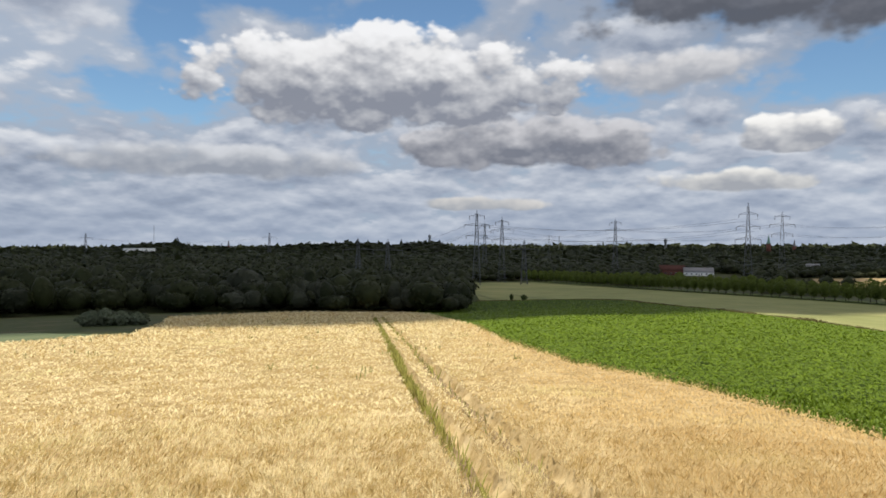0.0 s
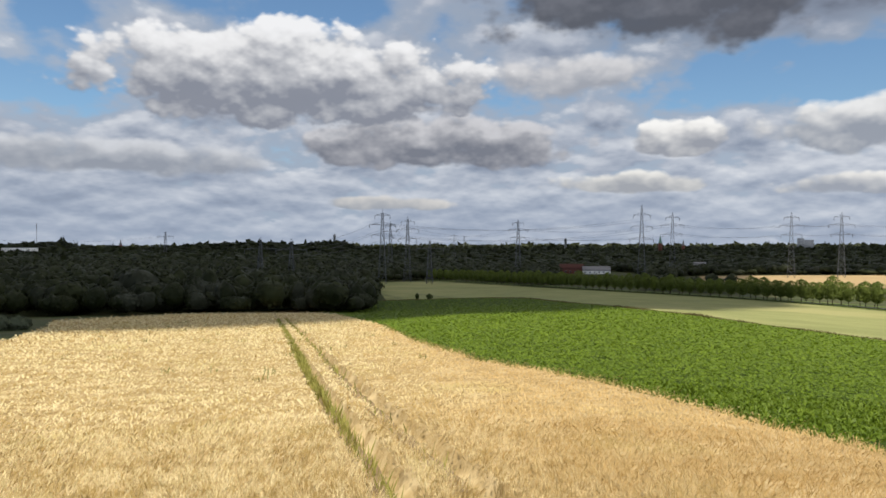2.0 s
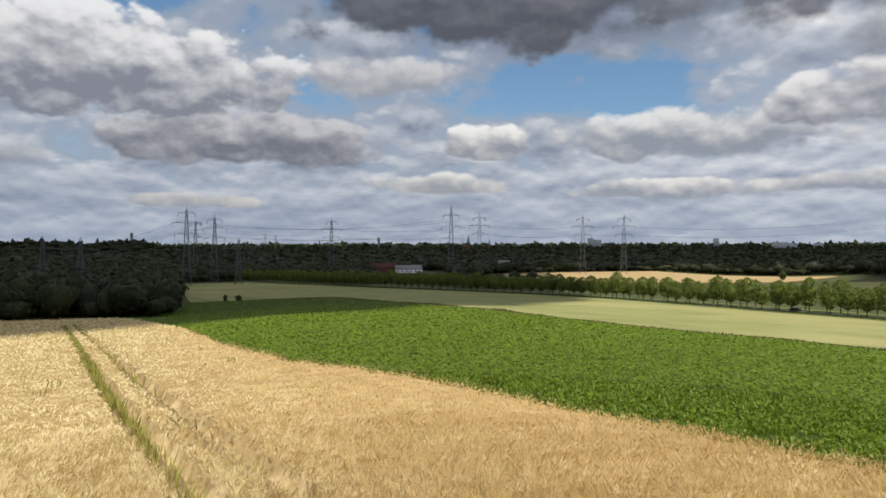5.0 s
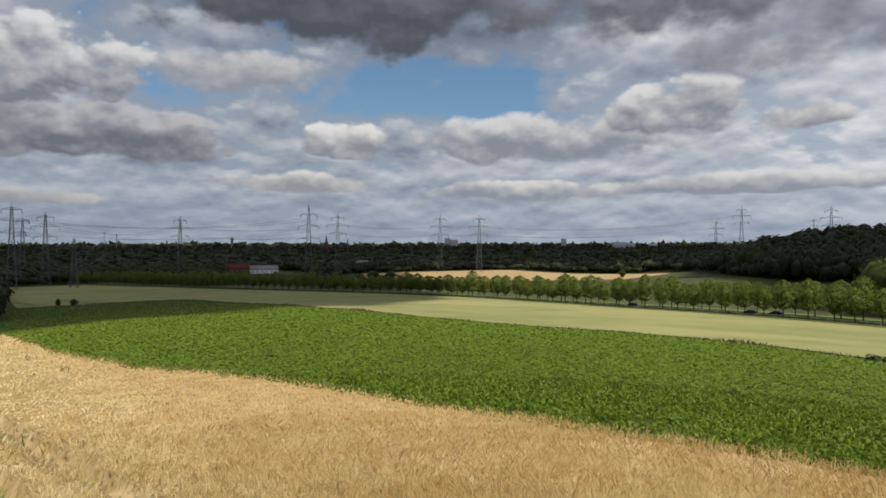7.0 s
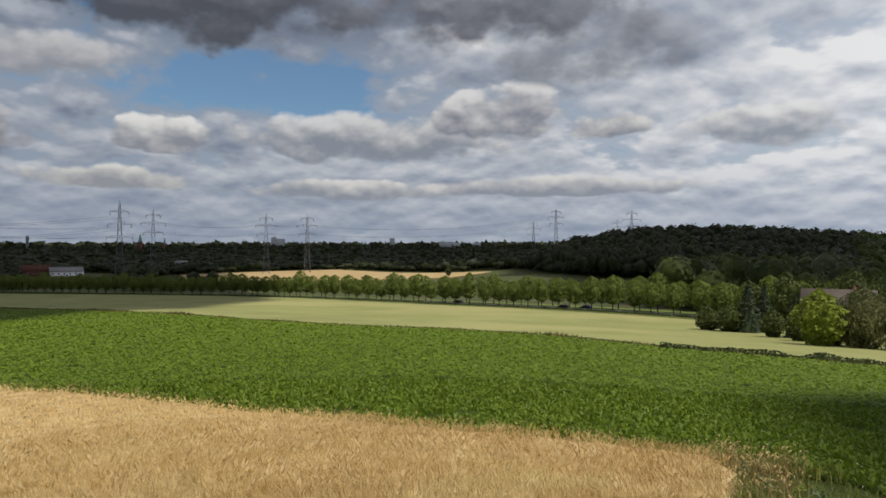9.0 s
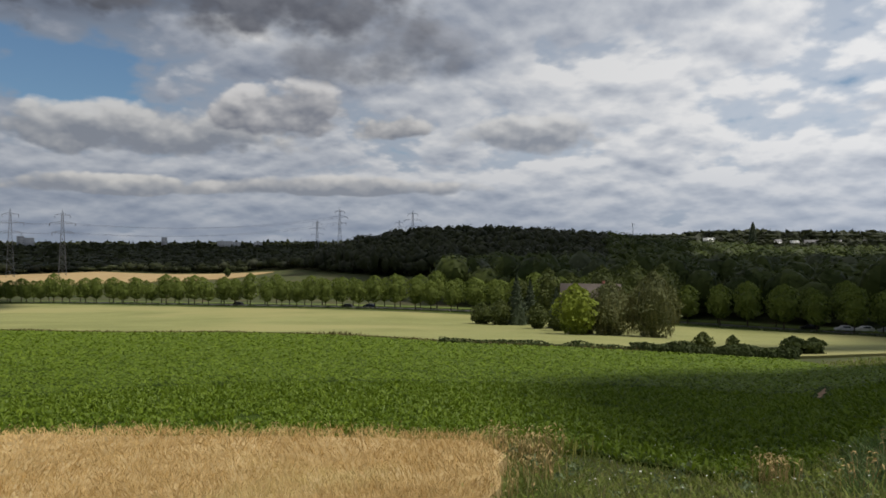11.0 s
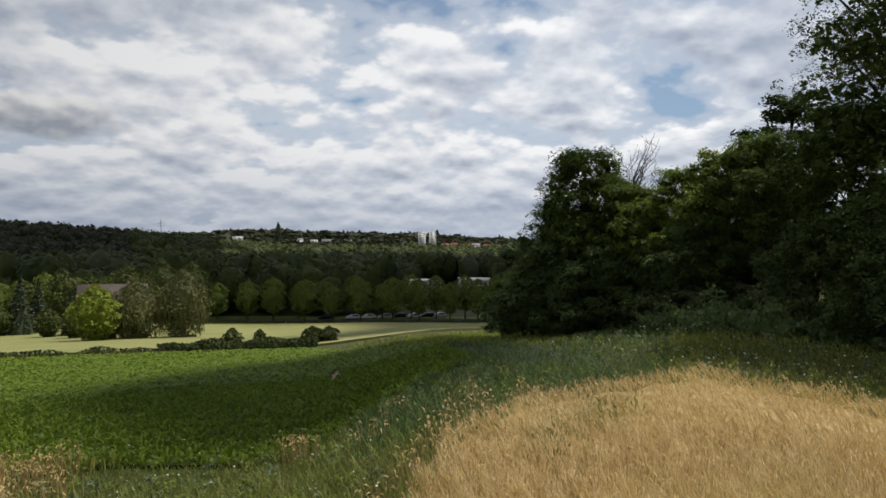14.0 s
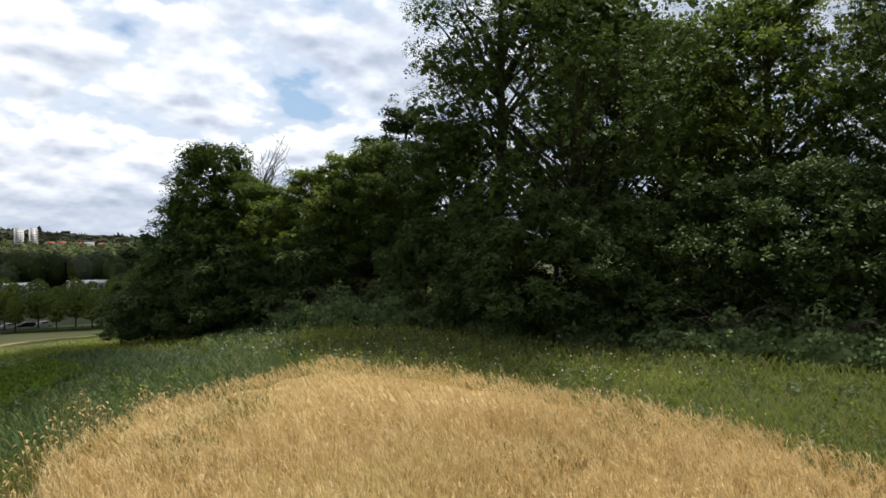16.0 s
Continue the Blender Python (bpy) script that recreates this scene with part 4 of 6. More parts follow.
    v, f = blades(base, tip, np.maximum(0.018, np.hypot(*q.T) * 0.0011), np.zeros((len(q), 3)))
    tagged(new("track_weeds", mesh_of("track_weeds", [(v, f)], M_WEED)), "green weeds in wheel tracks and field margin", "weeds", kind="stuff")


grasses()



def sprigs():
    """Dark green weeds standing here and there above the barley."""
    c = np.stack([rng.uniform(-45, 12, 70), rng.uniform(34, 150, 70)], -1)
    c = np.concatenate([c, np.stack([rng.uniform(-40, 2, 60), rng.uniform(118, 150, 60)], -1)])
    c = c[inside(BARLEY_NORTH, c[:, 0], c[:, 1])]
    c = np.concatenate([c, np.repeat(np.array([(16.2, -7.6), (17.0, -8.2), (15.4, -6.6), (8.6, -10.5), (8.8, -13.6), (14.2, -5.6)]), 16, 0) + rng.normal(size=(96, 2)) * 0.5])
    q = np.repeat(c, 9, 0) + rng.normal(size=(len(c) * 9, 2)) * np.array([0.28, 0.10])
    g = ground_z(q[:, 0], q[:, 1])
    b = np.c_[q, g + 0.4]
    t = b + np.c_[rng.normal(size=q.shape) * 0.12, (0.30 + 0.30 * rng.random(len(q))) * np.where(q[:, 1] < 0, 0.55, 1.0)]
    tagged(new("field_weeds", mesh_of("field_weeds", [blades(b, t, 0.028, rng.normal(size=(len(q), 3)) * 0.03)], M_GRASS)), "dark green weeds scattered in the barley", "weeds", kind="stuff")


sprigs()


def tuft(x, y, wide, n, label):
    """A stray clump of barley in the grass."""
    q = np.array([x, y]) + rng.normal(size=(n, 2)) * wide
    g = ground_z(q[:, 0], q[:, 1])
    b = np.c_[q, g]
    t = np.c_[q + rng.normal(size=(n, 2)) * 0.12, g + 0.5 + 0.38 * rng.random(n)]
    a = rng.random(n) * 6.283
    e = t + np.stack([np.cos(a) * 0.13, np.sin(a) * 0.13, rng.normal(size=n) * 0.06], -1)
    me = mesh_of("barley_tuft", [blades(b, t, 0.011, rng.normal(size=(n, 3)) * 0.02), blades(t, e, 0.026, np.tile([0, 0, 0.04], (n, 1)))], M_STALK)
    tagged(new("barley_tuft", me), label, "barley", kind="stuff")


for x, y, w, n in ((20.3, -0.6, 0.25, 60), (20.9, -0.2, 0.2, 24), (19.0, -2.5, 0.3, 30), (21.5, -3.4, 0.25, 20), (22.4, 6.2, 0.3, 40), (20.6, -5.6, 0.35, 30), (13.0, -0.9, 0.3, 30), (21.9, 7.3, 0.3, 60), (21.2, 6.4, 0.35, 60), (20.2, 5.9, 0.35, 50), (22.4, 7.9, 0.25, 40), (18.6, 5.4, 0.35, 50), (13.2, -1.9, 0.28, 34), (14.6, -2.7, 0.28, 34), (16.2, -3.5, 0.28, 34), (17.4, -4.3, 0.28, 34), (18.7, -5.4, 0.28, 34), (19.6, -7.2, 0.3, 50)):
    tuft(x, y, w, n, "stray golden barley tuft in the grass")


def flowers(cx, cy, wx, wy, n, colour, size, tall, label):
    q = np.array([cx, cy]) + (rng.random((n, 2)) - 0.5) * 2 * np.array([wx, wy])
    q = q[~inside(BARLEY_SOUTH, q[:, 0], q[:, 1]) & ~inside(BARLEY_NORTH, q[:, 0], q[:, 1])]
    n = len(q)
    c = np.c_[q, ground_z(q[:, 0], q[:, 1]) + tall * (0.7 + 0.5 * rng.random(n))]
    v, f = leaf_quads(c, np.tile([0, 0, 1.0], (n, 1)), size, 0.4)
    tagged(new("wild_flowers", mesh_of("wild_flowers", [(v, f)], colour)), label, "flowers", kind="stuff")


M_UMBEL = leafy("white_blossom", (0.50, 0.50, 0.42), (0.75, 0.75, 0.68), 0.3, 0.5)
M_CORNFLOWER = leafy("blue_blossom", (0.10, 0.10, 0.22), (0.20, 0.19, 0.36), 0.3, 0.5)
M_DOCK = leafy("red_brown_seed_heads", (0.17, 0.085, 0.04), (0.27, 0.15, 0.075), 0.2, 0.5)
flowers(22, -18, 12, 5, 700, M_UMBEL, 0.035, 0.6, "white umbels scattered through the meadow")
flowers(19, 1, 5, 3.5, 130, M_UMBEL, 0.03, 0.45, "white blossoms in the grass strip")
flowers(31, -11, 6, 2.2, 700, M_CORNFLOWER, 0.03, 0.5, "blue cornflowers along the beet field")
flowers(19, -16.5, 9, 2.6, 1100, M_DOCK, 0.034, 0.5, "red-brown dock seed heads in the meadow")



def meadow_weeds():
    """Leafy weeds standing in clumps through the grass."""
    land = [(0, 4.5), (12, 5.2), (17, 6), (21.5, 8.4), (22.6, 5), (21.2, 0.8), (22.4, -1.3), (25.4, -4.4), (30, -7.6), (45, -9), (45, -24), (20, -32), (-6, -26)]
    p = spread(land, 0.75, 0.03, 45)
    p = p[in_view(p) & ~inside(BARLEY_NORTH, p[:, 0], p[:, 1]) & ~inside(BARLEY_SOUTH, p[:, 0], p[:, 1])]
    keep = np.array([noise.noise((a * 0.3, b * 0.3, 41.0)) for a, b in p]) + rng.normal(size=len(p)) * 0.3 > 0.0
    p = p[keep]
    per, n = 26, int(keep.sum())
    d = rng.normal(size=(n, per, 3))
    d[..., 2] = np.abs(d[..., 2]) + 0.2
    d /= np.linalg.norm(d, axis=2, keepdims=True)
    size = (0.16 + 0.20 * rng.random(n))[:, None, None]
    c = np.concatenate([p, ground_z(p[:, 0], p[:, 1])[:, None] + 0.12], 1)[:, None] + d * size * np.array([1.2, 1.2, 1.3]) * (0.5 + 0.5 * rng.random((n, per, 1)))
    for half, mat, label in ((0, M_SAGE, "grey-green leafy weeds in the meadow"), (1, M_HERB, "yellow-green leafy weeds in the meadow")):
        pick = (np.arange(n) % 2) == half
        q = leaf_quads(c[pick].reshape(-1, 3), d[pick].reshape(-1, 3), 0.055, 0.8)
        tagged(new("meadow_weeds", mesh_of("meadow_weeds", [q], mat)), label, "weeds", kind="stuff")


M_SAGE = leafy("grey_green_herb", (0.075, 0.105, 0.045), (0.17, 0.21, 0.10), 0.3, 0.5)
M_HERB = leafy("yellow_green_herb", (0.09, 0.125, 0.02), (0.22, 0.26, 0.05), 0.4, 0.5)
meadow_weeds()

# ---- trees of the wood's edge ----
def fronds(c, out, size):
    """Drooping feathered leaves: two broad leaflet pairs along a bowed stem."""
    n = len(c)
    d = out + rng.normal(size=(n, 3)) * 0.55
    d[:, 2] *= 0.5
    d /= np.linalg.norm(d, axis=1, keepdims=True) + 1e-9
    side = np.cross(d, np.array([0, 0, 1.0]))
    side /= np.linalg.norm(side, axis=1, keepdims=True) + 1e-9
    side = side + np.array([0, 0, 1.0]) * rng.normal(size=(n, 1)) * 0.5
    s = (np.broadcast_to(size, n) * (0.7 + 0.6 * rng.random(n)))[:, None]
    vs = []
    for u, w in ((0.28, 0.25), (0.76, 0.19)):
        m = c + d * s * u - np.array([0, 0, 1.0]) * s * (0.5 * u * u)
        k = d * s * 0.17
        vs += [m - k, m + side * s * w - k * 0.4, m + k * 1.15, m - side * s * w - k * 0.4]
    v = np.stack(vs, 1).reshape(-1, 3)
    return v, np.arange(8 * n).reshape(-1, 4)


def limb(a, b, r0, r1, sag=0.3, n=6):
    a, b = np.array(a, float), np.array(b, float)
    u = np.linspace(0, 1, n)[:, None]
    p = a + (b - a) * u + np.array([0, 0, 1.0]) * np.sin(u * 3.14) * sag
    p[1:-1] += rng.normal(size=(n - 2, 3)) * 0.10
    return tube(p, np.linspace(r0, r1, n), 6)


def tree(name, label, tall, wide, lobes, leaves, size, leaf_mat, clear=0.3, category="tree", inner=44):
    """A tree at the origin: trunk and limbs, and a crown of leafy boughs."""
    ob = tagged(new(name), label, category)
    tops = []
    for i in range(lobes):
        u = (i + 0.5) / lobes
        a = i * 2.4 + rng.random() * 0.8
        h = clear + (1 - clear) * (0.08 + 0.86 * u)
        reach = wide * math.sin(min(1.0, 0.25 + 0.95 * (1 - abs(u - 0.38) * 1.25)) * 1.57) * (0.45 + 0.5 * rng.random()) * (1.0 if u < 0.75 else 0.55)
        tops.append((math.cos(a) * reach, math.sin(a) * reach, h * tall, wide * (0.17 + 0.15 * rng.random()) * (1.0 if u < 0.8 else 0.75)))
    wood_bits = [tube([(0, 0, -0.3), (0.05, 0.0, tall * 0.2), (-0.08, 0.1, tall * 0.45), (0.06, 0.0, tall * 0.7), (0, 0.05, tall * 0.92)], [tall * 0.022, tall * 0.017, tall * 0.013, tall * 0.008, tall * 0.003], 8)]
    under("trunk", mesh_of("trunk", wood_bits, M_BARK, True), ob)
    for x, y, z, r in tops[::2]:
        under("limb", mesh_of("limb", [limb((0, 0, max(0.12 * tall, z - math.hypot(x, y) * 0.8 - r * 0.4)), (x, y, z), tall * 0.005, tall * 0.0015)], M_BARK, True), ob)
    per = max(3, leaves // lobes // 7)
    cs, ds, cores = [], [], []
    for x, y, z, r in tops:
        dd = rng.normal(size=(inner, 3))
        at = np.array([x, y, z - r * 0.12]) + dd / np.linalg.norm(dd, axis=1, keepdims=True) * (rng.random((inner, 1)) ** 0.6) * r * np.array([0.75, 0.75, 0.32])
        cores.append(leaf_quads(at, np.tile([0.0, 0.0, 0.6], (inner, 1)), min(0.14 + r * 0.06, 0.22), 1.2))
        d = rng.normal(size=(per, 3))
        d[:, 2] = d[:, 2] * 0.75 + 0.25
        d /= np.linalg.norm(d, axis=1, keepdims=True)
        far = r * (0.30 + 0.72 * rng.random(per) ** 0.6)
        tip = np.array([x, y, z]) + d * far[:, None] * np.array([1.2, 1.2, 0.45])
        cs.append(np.repeat(tip, 7, 0) + rng.normal(size=(per * 7, 3)) * 0.10)
        ray = np.repeat(d, 7, 0) * 0.5 + rng.normal(size=(per * 7, 3)) * np.array([0.8, 0.8, 0.25])
        ds.append(ray / (np.linalg.norm(ray, axis=1, keepdims=True) + 1e-9))
    under("crown", mesh_of("crown", [fronds(np.concatenate(cs), np.concatenate(ds), size)], leaf_mat), ob)
    # backing quads whose dark colour stands for the crown's inner shade
    under("inner_crown", mesh_of("inner_crown", cores, M_INNER), ob, "inner foliage coloured dark for crown shade")
    return ob


def stand(ob, h, r, scale=1.0, turn=0.0, sink=0.0, tall=1.0):
    """Sets a thing on the ground at a heading and distance."""
    x, y = r * math.sin(radians(h)), r * math.cos(radians(h))
    m = Matrix.LocRotScale((x, y, float(ground_z(x, y)) - sink), Euler((0, 0, radians(turn))), (scale, scale, scale * tall))
    ob.matrix_world = m
    return ob


def again(ob, h, r, scale=1.0, turn=0.0, sink=0.0, label=""):
    c = copy_thing(ob, Matrix())
    stand(c, h, r, scale, turn, sink)
    return tagged(c, label)


M_OAK = leafy("oak_leaves", (0.016, 0.032, 0.008), (0.040, 0.065, 0.014), 0.3, 0.3)
M_BRAMBLE = leafy("bramble_leaves", (0.060, 0.100, 0.032), (0.18, 0.235, 0.085), 0.25, 0.5, own_share=0.35)
# lighter robinia copy: sunlight coming through the crowns is put into the colour
M_LIME = leafy("robinia_leaves_painted_sun", (0.072, 0.112, 0.015), (0.185, 0.235, 0.036), 0.46, 0.3, own_share=0.25)
M_DEAD = surface("dead_wood", (0.07, 0.06, 0.05), (0.16, 0.14, 0.12), 2.0, 15.0)
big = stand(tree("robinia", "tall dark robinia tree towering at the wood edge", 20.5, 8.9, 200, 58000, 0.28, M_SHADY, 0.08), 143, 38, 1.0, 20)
mid = stand(tree("robinia", "leafy robinia tree at the wood edge", 12.6, 4.6, 90, 20000, 0.31, M_ROBINIA, 0.06), 114.4, 50, 1.04, 0)
low = stand(tree("robinia", "bushy young robinia with feathery leaves", 6.6, 3.8, 66, 15000, 0.28, M_YOUNG, 0.02, "bush"), 141.5, 31, 1.0, 0)
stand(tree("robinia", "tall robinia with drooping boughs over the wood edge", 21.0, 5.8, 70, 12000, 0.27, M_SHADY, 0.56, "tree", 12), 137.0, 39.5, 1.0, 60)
again(low, 113.6, 50, 1.35, 75, 0.0, "bushy robinia filling the wood edge")
again(mid, 115.9, 49, 0.84, 160)
again(mid, 146, 50, 1.55, 15, 0.0, "tall robinia tree deeper in the wood")
again(mid, 118.2, 48, 0.74, 130)
light = stand(tree("robinia", "robinia with sunlight painted yellow-green at the wood edge", 9.4, 3.6, 66, 14000, 0.30, M_LIME, 0.06), 121.8, 45, 1.0, 220)
again(light, 125.0, 43.5, 1.04, 70)
again(mid, 127.5, 42, 0.80, 310)
again(mid, 110.2, 54, 0.50, 200, 0.0, "small robinia tree closing the wood edge")
again(mid, 107.8, 56, 0.38, 90, 0.0, "small robinia tree closing the wood edge")
again(mid, 133, 39, 0.86, 20)
stand(tree("robinia", "robinia tree coloured yellow-green to look sunlit", 17.5, 6.4, 120, 24000, 0.33, M_LIME, 0.08), 157, 40, 1.0, 150)
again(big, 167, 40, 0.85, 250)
again(mid, 150, 49, 1.45, 70, 0.0, "tall robinia tree deeper in the wood")
again(low, 136.0, 32.5, 0.80, 60)
again(low, 147.5, 31.5, 0.92, 120)
again(low, 154, 33.5, 1.05, 200)
again(low, 160.5, 32.5, 1.15, 280)
again(low, 167, 33, 1.1, 330)
again(low, 131, 36, 0.75, 100)
again(low, 113, 47.5, 0.8, 160)
again(low, 109.5, 52, 0.7, 30)
again(low, 119, 45, 0.8, 250)
again(low, 116, 45.5, 0.85, 20)
again(low, 122.5, 42, 0.85, 200)
again(mid, 114.5, 57, 0.62, 50)
again(mid, 121, 55, 0.66, 150)
again(mid, 127, 55, 0.8, 250)
stand(tree("oak", "dark round-crowned oak rising behind the robinias", 13.0, 3.4, 26, 5000, 0.46, M_OAK, 0.45), 129.3, 50, 1.0, 0)


def bare_tree():
    ob = tagged(new("dead_tree"), "bare dead tree top above the robinias", "tree")
    under("trunk", mesh_of("trunk", [tube([(0, 0, 0), (0.1, 0, 6), (0.2, 0.1, 9)], [0.16, 0.11, 0.05], 6)], M_DEAD, True), ob)
    for i in range(16):
        bits = []
        a = rng.random() * 6.283
        z0 = 7.2 + 2.0 * rng.random()
        top = np.array([-0.6 + math.cos(a) * 0.8, -1.3 + math.sin(a) * (0.3 + 0.9 * rng.random()), 11.0 + 3.0 * rng.random()])
        bits.append(limb((0.2, 0.1, z0), top, 0.05, 0.012, 0.1))
        for _ in range(3):
            s = np.array((0.2, 0.1, z0)) + (top - np.array((0.2, 0.1, z0))) * (0.45 + 0.5 * rng.random())
            bits.append(limb(s, s + rng.normal(size=3) * np.array([0.4, 0.4, 0.2]) + np.array([0.1, 0, 0.7]), 0.02, 0.008, 0.02, 4))
        under("branch", mesh_of("branch", bits, M_DEAD, True), ob)
    return ob


stand(bare_tree(), 117.6, 49.5, 0.92, 0)


def bramble(h, r, wide, tall, count, label):
    ob = tagged(new("bramble"), label, "shrub")
    d = rng.normal(size=(count, 3))
    d[:, 2] = np.abs(d[:, 2])
    d /= np.linalg.norm(d, axis=1, keepdims=True)
    lump = np.array([0.72 + 0.5 * noise.noise(Vector(q * 2.3)) + 0.3 * noise.noise(Vector(q * 6.0)) for q in d])
    c = d * np.array([wide, wide * 0.7, tall]) * (lump * (0.8 + 0.25 * rng.random(count)))[:, None]
    core = (ICO_V * np.array([wide * 0.72, wide * 0.5, tall * 0.68]), ICO_F)
    under("leaves", mesh_of("leaves", [leaf_quads(c, d, 0.10, 0.8), core], M_BRAMBLE), ob)
    for i in range(9):                        # arching canes, some reaching out of the thicket
        a = i * 0.7 + rng.random() * 0.5
        u = np.linspace(0, 1, 7)[:, None]
        out = np.array([math.cos(a) * wide, math.sin(a) * wide * 0.7, 0.0]) * (0.85 + 0.35 * rng.random())
        arch = out * u + np.array([0, 0, 1.0]) * np.sin(u * 2.5) * tall * (0.80 + 0.3 * rng.random())
        under("cane", mesh_of("cane", [tube(arch, np.linspace(0.02, 0.008, 7), 5)], M_BARK, True), ob, "arching bramble cane")
    return stand(ob, h, r, 1.0, -h)


for h, r, w, t in ((124.5, 37.0, 3.0, 2.1), (128.5, 35.0, 3.0, 2.2), (121, 39.5, 2.4, 1.6), (155, 28.5, 2.6, 1.7), (161, 28, 2.8, 1.9), (166, 28, 2.4, 1.7), (150, 28.8, 1.9, 1.3), (133, 33.3, 2.4, 1.6), (137, 31.4, 2.0, 1.1), (144, 29.8, 2.0, 1.1)):
    bramble(h, r, w, t, 3200, "tangled bramble thicket under the trees")

# ---- the avenue ----
AVENUE = [(70, 690), (96, 655), (143, 552), (181, 436), (208, 343), (222, 283), (226, 215), (221, 160), (211, 84), (194, 12), (176, -40), (160, -90)]
LINE = np.array(AVENUE, float)
STEPS = np.concatenate([[0], np.cumsum(np.hypot(*np.diff(LINE, axis=0).T))])


def along(s, off):
    """A point s metres along the avenue, off metres to its far side."""
    p = np.array([np.interp(s, STEPS, LINE[:, 0]), np.interp(s, STEPS, LINE[:, 1])])
    q = np.array([np.interp(s + 2, STEPS, LINE[:, 0]), np.interp(s + 2, STEPS, LINE[:, 1])])
    t = (q - p) / (np.hypot(*(q - p)) + 1e-9)
    return p + np.array([-t[1], t[0]]) * off


def avenue_tree(label):
    ob = tagged(new("avenue_tree"), label, "tree", "avenue trees")
    under("trunk", mesh_of("trunk", [tube([(0, 0, -0.3), (0.03, 0, 1.5), (0, 0.04, 3.2), (0, 0, 7.0)], [0.20, 0.15, 0.13, 0.04], 7)] + [limb((0, 0, 2.3 + 0.3 * i), (math.cos(i * 2.1) * 1.6, math.sin(i * 2.1) * 1.6, 3.8 + 0.5 * i), 0.06, 0.02, 0.1, 4) for i in range(5)], M_BARK, True), ob)
    n = 1100
    u = rng.random(n)
    z = 2.1 + 7.9 * u
    wide = 3.6 * np.clip(1 - np.abs(2.05 * u - 1.0) ** 2.7, 0.03, 1) ** 0.5
    a = rng.random(n) * 6.283
    bough = 0.80 + 0.24 * np.array([noise.noise((math.cos(t) * 1.8, math.sin(t) * 1.8, w * 0.75)) for t, w in zip(a, z)]) * 2
    rr = wide * bough * (0.74 + 0.30 * rng.random(n))
    c = np.stack([np.cos(a) * rr, np.sin(a) * rr, z], -1)
    d = np.stack([np.cos(a), np.sin(a), np.full(n, 0.45)], -1)
    core = (ICO_V * np.array([2.4, 2.4, 3.1]) * (0.8 + 0.3 * rng.random((12, 1))) + (0, 0, 5.4), ICO_F)
    under("crown", mesh_of("crown", [leaf_quads(c, d, 0.30, 0.55), core], M_AVENUE), ob)
    return ob


def build_avenue():
    kinds = [avenue_tree("green avenue tree with an egg-shaped crown") for _ in range(4)]
    used, s, i = set(), 4.0, 0
    while s < STEPS[-1] - 2:
        for off in (2.0, 13.0):
            x, y = along(s + (3.0 if off > 5 else 0.0) + rng.normal() * 0.5, off + rng.normal() * 0.4)
            k = kinds[int(rng.integers(4))]
            sc = 0.94 + 0.28 * rng.random()
            m = Matrix.LocRotScale((x, y, float(ground_z(x, y))), Euler((0, 0, rng.random() * 6.28)), (sc, sc, sc * (0.92 + 0.2 * rng.random())))
            if id(k) not in used:
                used.add(id(k))
                k.matrix_world = m
            else:
                c = copy_thing(k, Matrix())
                c.matrix_world = m
        s += 7.8
        i += 1


build_avenue()

# ---- the road through the avenue ----
def ribbon(name, off0, off1, mat, label, lift, step=6.0):
    ss = np.arange(0, STEPS[-1] - 2, step)
    a = np.array([along(s, off0) for s in ss])
    b = np.array([along(s, off1) for s in ss])
    n = len(ss)
    xy = np.concatenate([a, b])
    z = ground_z(xy[:, 0], xy[:, 1]) + lift
    low = ground_z(xy[:, 0], xy[:, 1]) - 0.2
    v = np.concatenate([np.c_[xy, z], np.c_[xy, low]])
    i = np.arange(n - 1)
    f = np.concatenate([np.stack([i, i + 1, i + n + 1, i + n], -1), np.stack([i, i + 2 * n, i + 2 * n + 1, i + 1], -1), np.stack([i + n, i + n + 1, i + 3 * n + 1, i + 3 * n], -1)])
    return tagged(new(name, mesh_of(name, [(v, f)], mat)), label, "road", kind="structure")


M_ASPHALT = surface("worn_asphalt", (0.05, 0.05, 0.05), (0.085, 0.082, 0.078), 0.3, 6.0, 0.9, 0.3, 0.02)
M_VERGE = surface("mown_verge", (0.07, 0.10, 0.022), (0.13, 0.16, 0.04), 0.3, 5.0, 0.9, 0.6, 0.06)
ribbon("road", 4.6, 10.6, M_ASPHALT, "narrow asphalt road between the avenue trees", 0.12)
ribbon("verge", -4.0, 4.5, M_VERGE, "mown grass verge beside the road", 0.10)
ribbon("verge", 10.7, 22.0, M_VERGE, "light green meadow behind the avenue", 0.10)


def painted(name, colour, rough=0.6):
    m, k, bsdf, _ = material(name, rough)
    p = place(k)
    dirt = k.smooth(k.noise(p, 0.35, 6.0), 0.45, 0.75)
    k.put(bsdf.inputs["Base Color"], k.mix(dirt, colour, tuple(c * 0.78 for c in colour)))
    bump(k, bsdf, k.noise(p, 9.0), 0.15, 0.02)
    return m


def tiled(name, dark, light):
    m, k, bsdf, _ = material(name, 0.85)
    p = place(k)
    rows = k.add("ShaderNodeTexWave", bands_direction="Z")
    rows.inputs["Scale"].default_value, rows.inputs["Distortion"].default_value = 1.6, 0.6
    k.put(rows.inputs["Vector"], p)
    k.put(bsdf.inputs["Base Color"], k.mix(k.noise(p, 0.9, 6.0), dark, light))
    bump(k, bsdf, rows.outputs["Fac"], 0.5, 0.06)
    return m


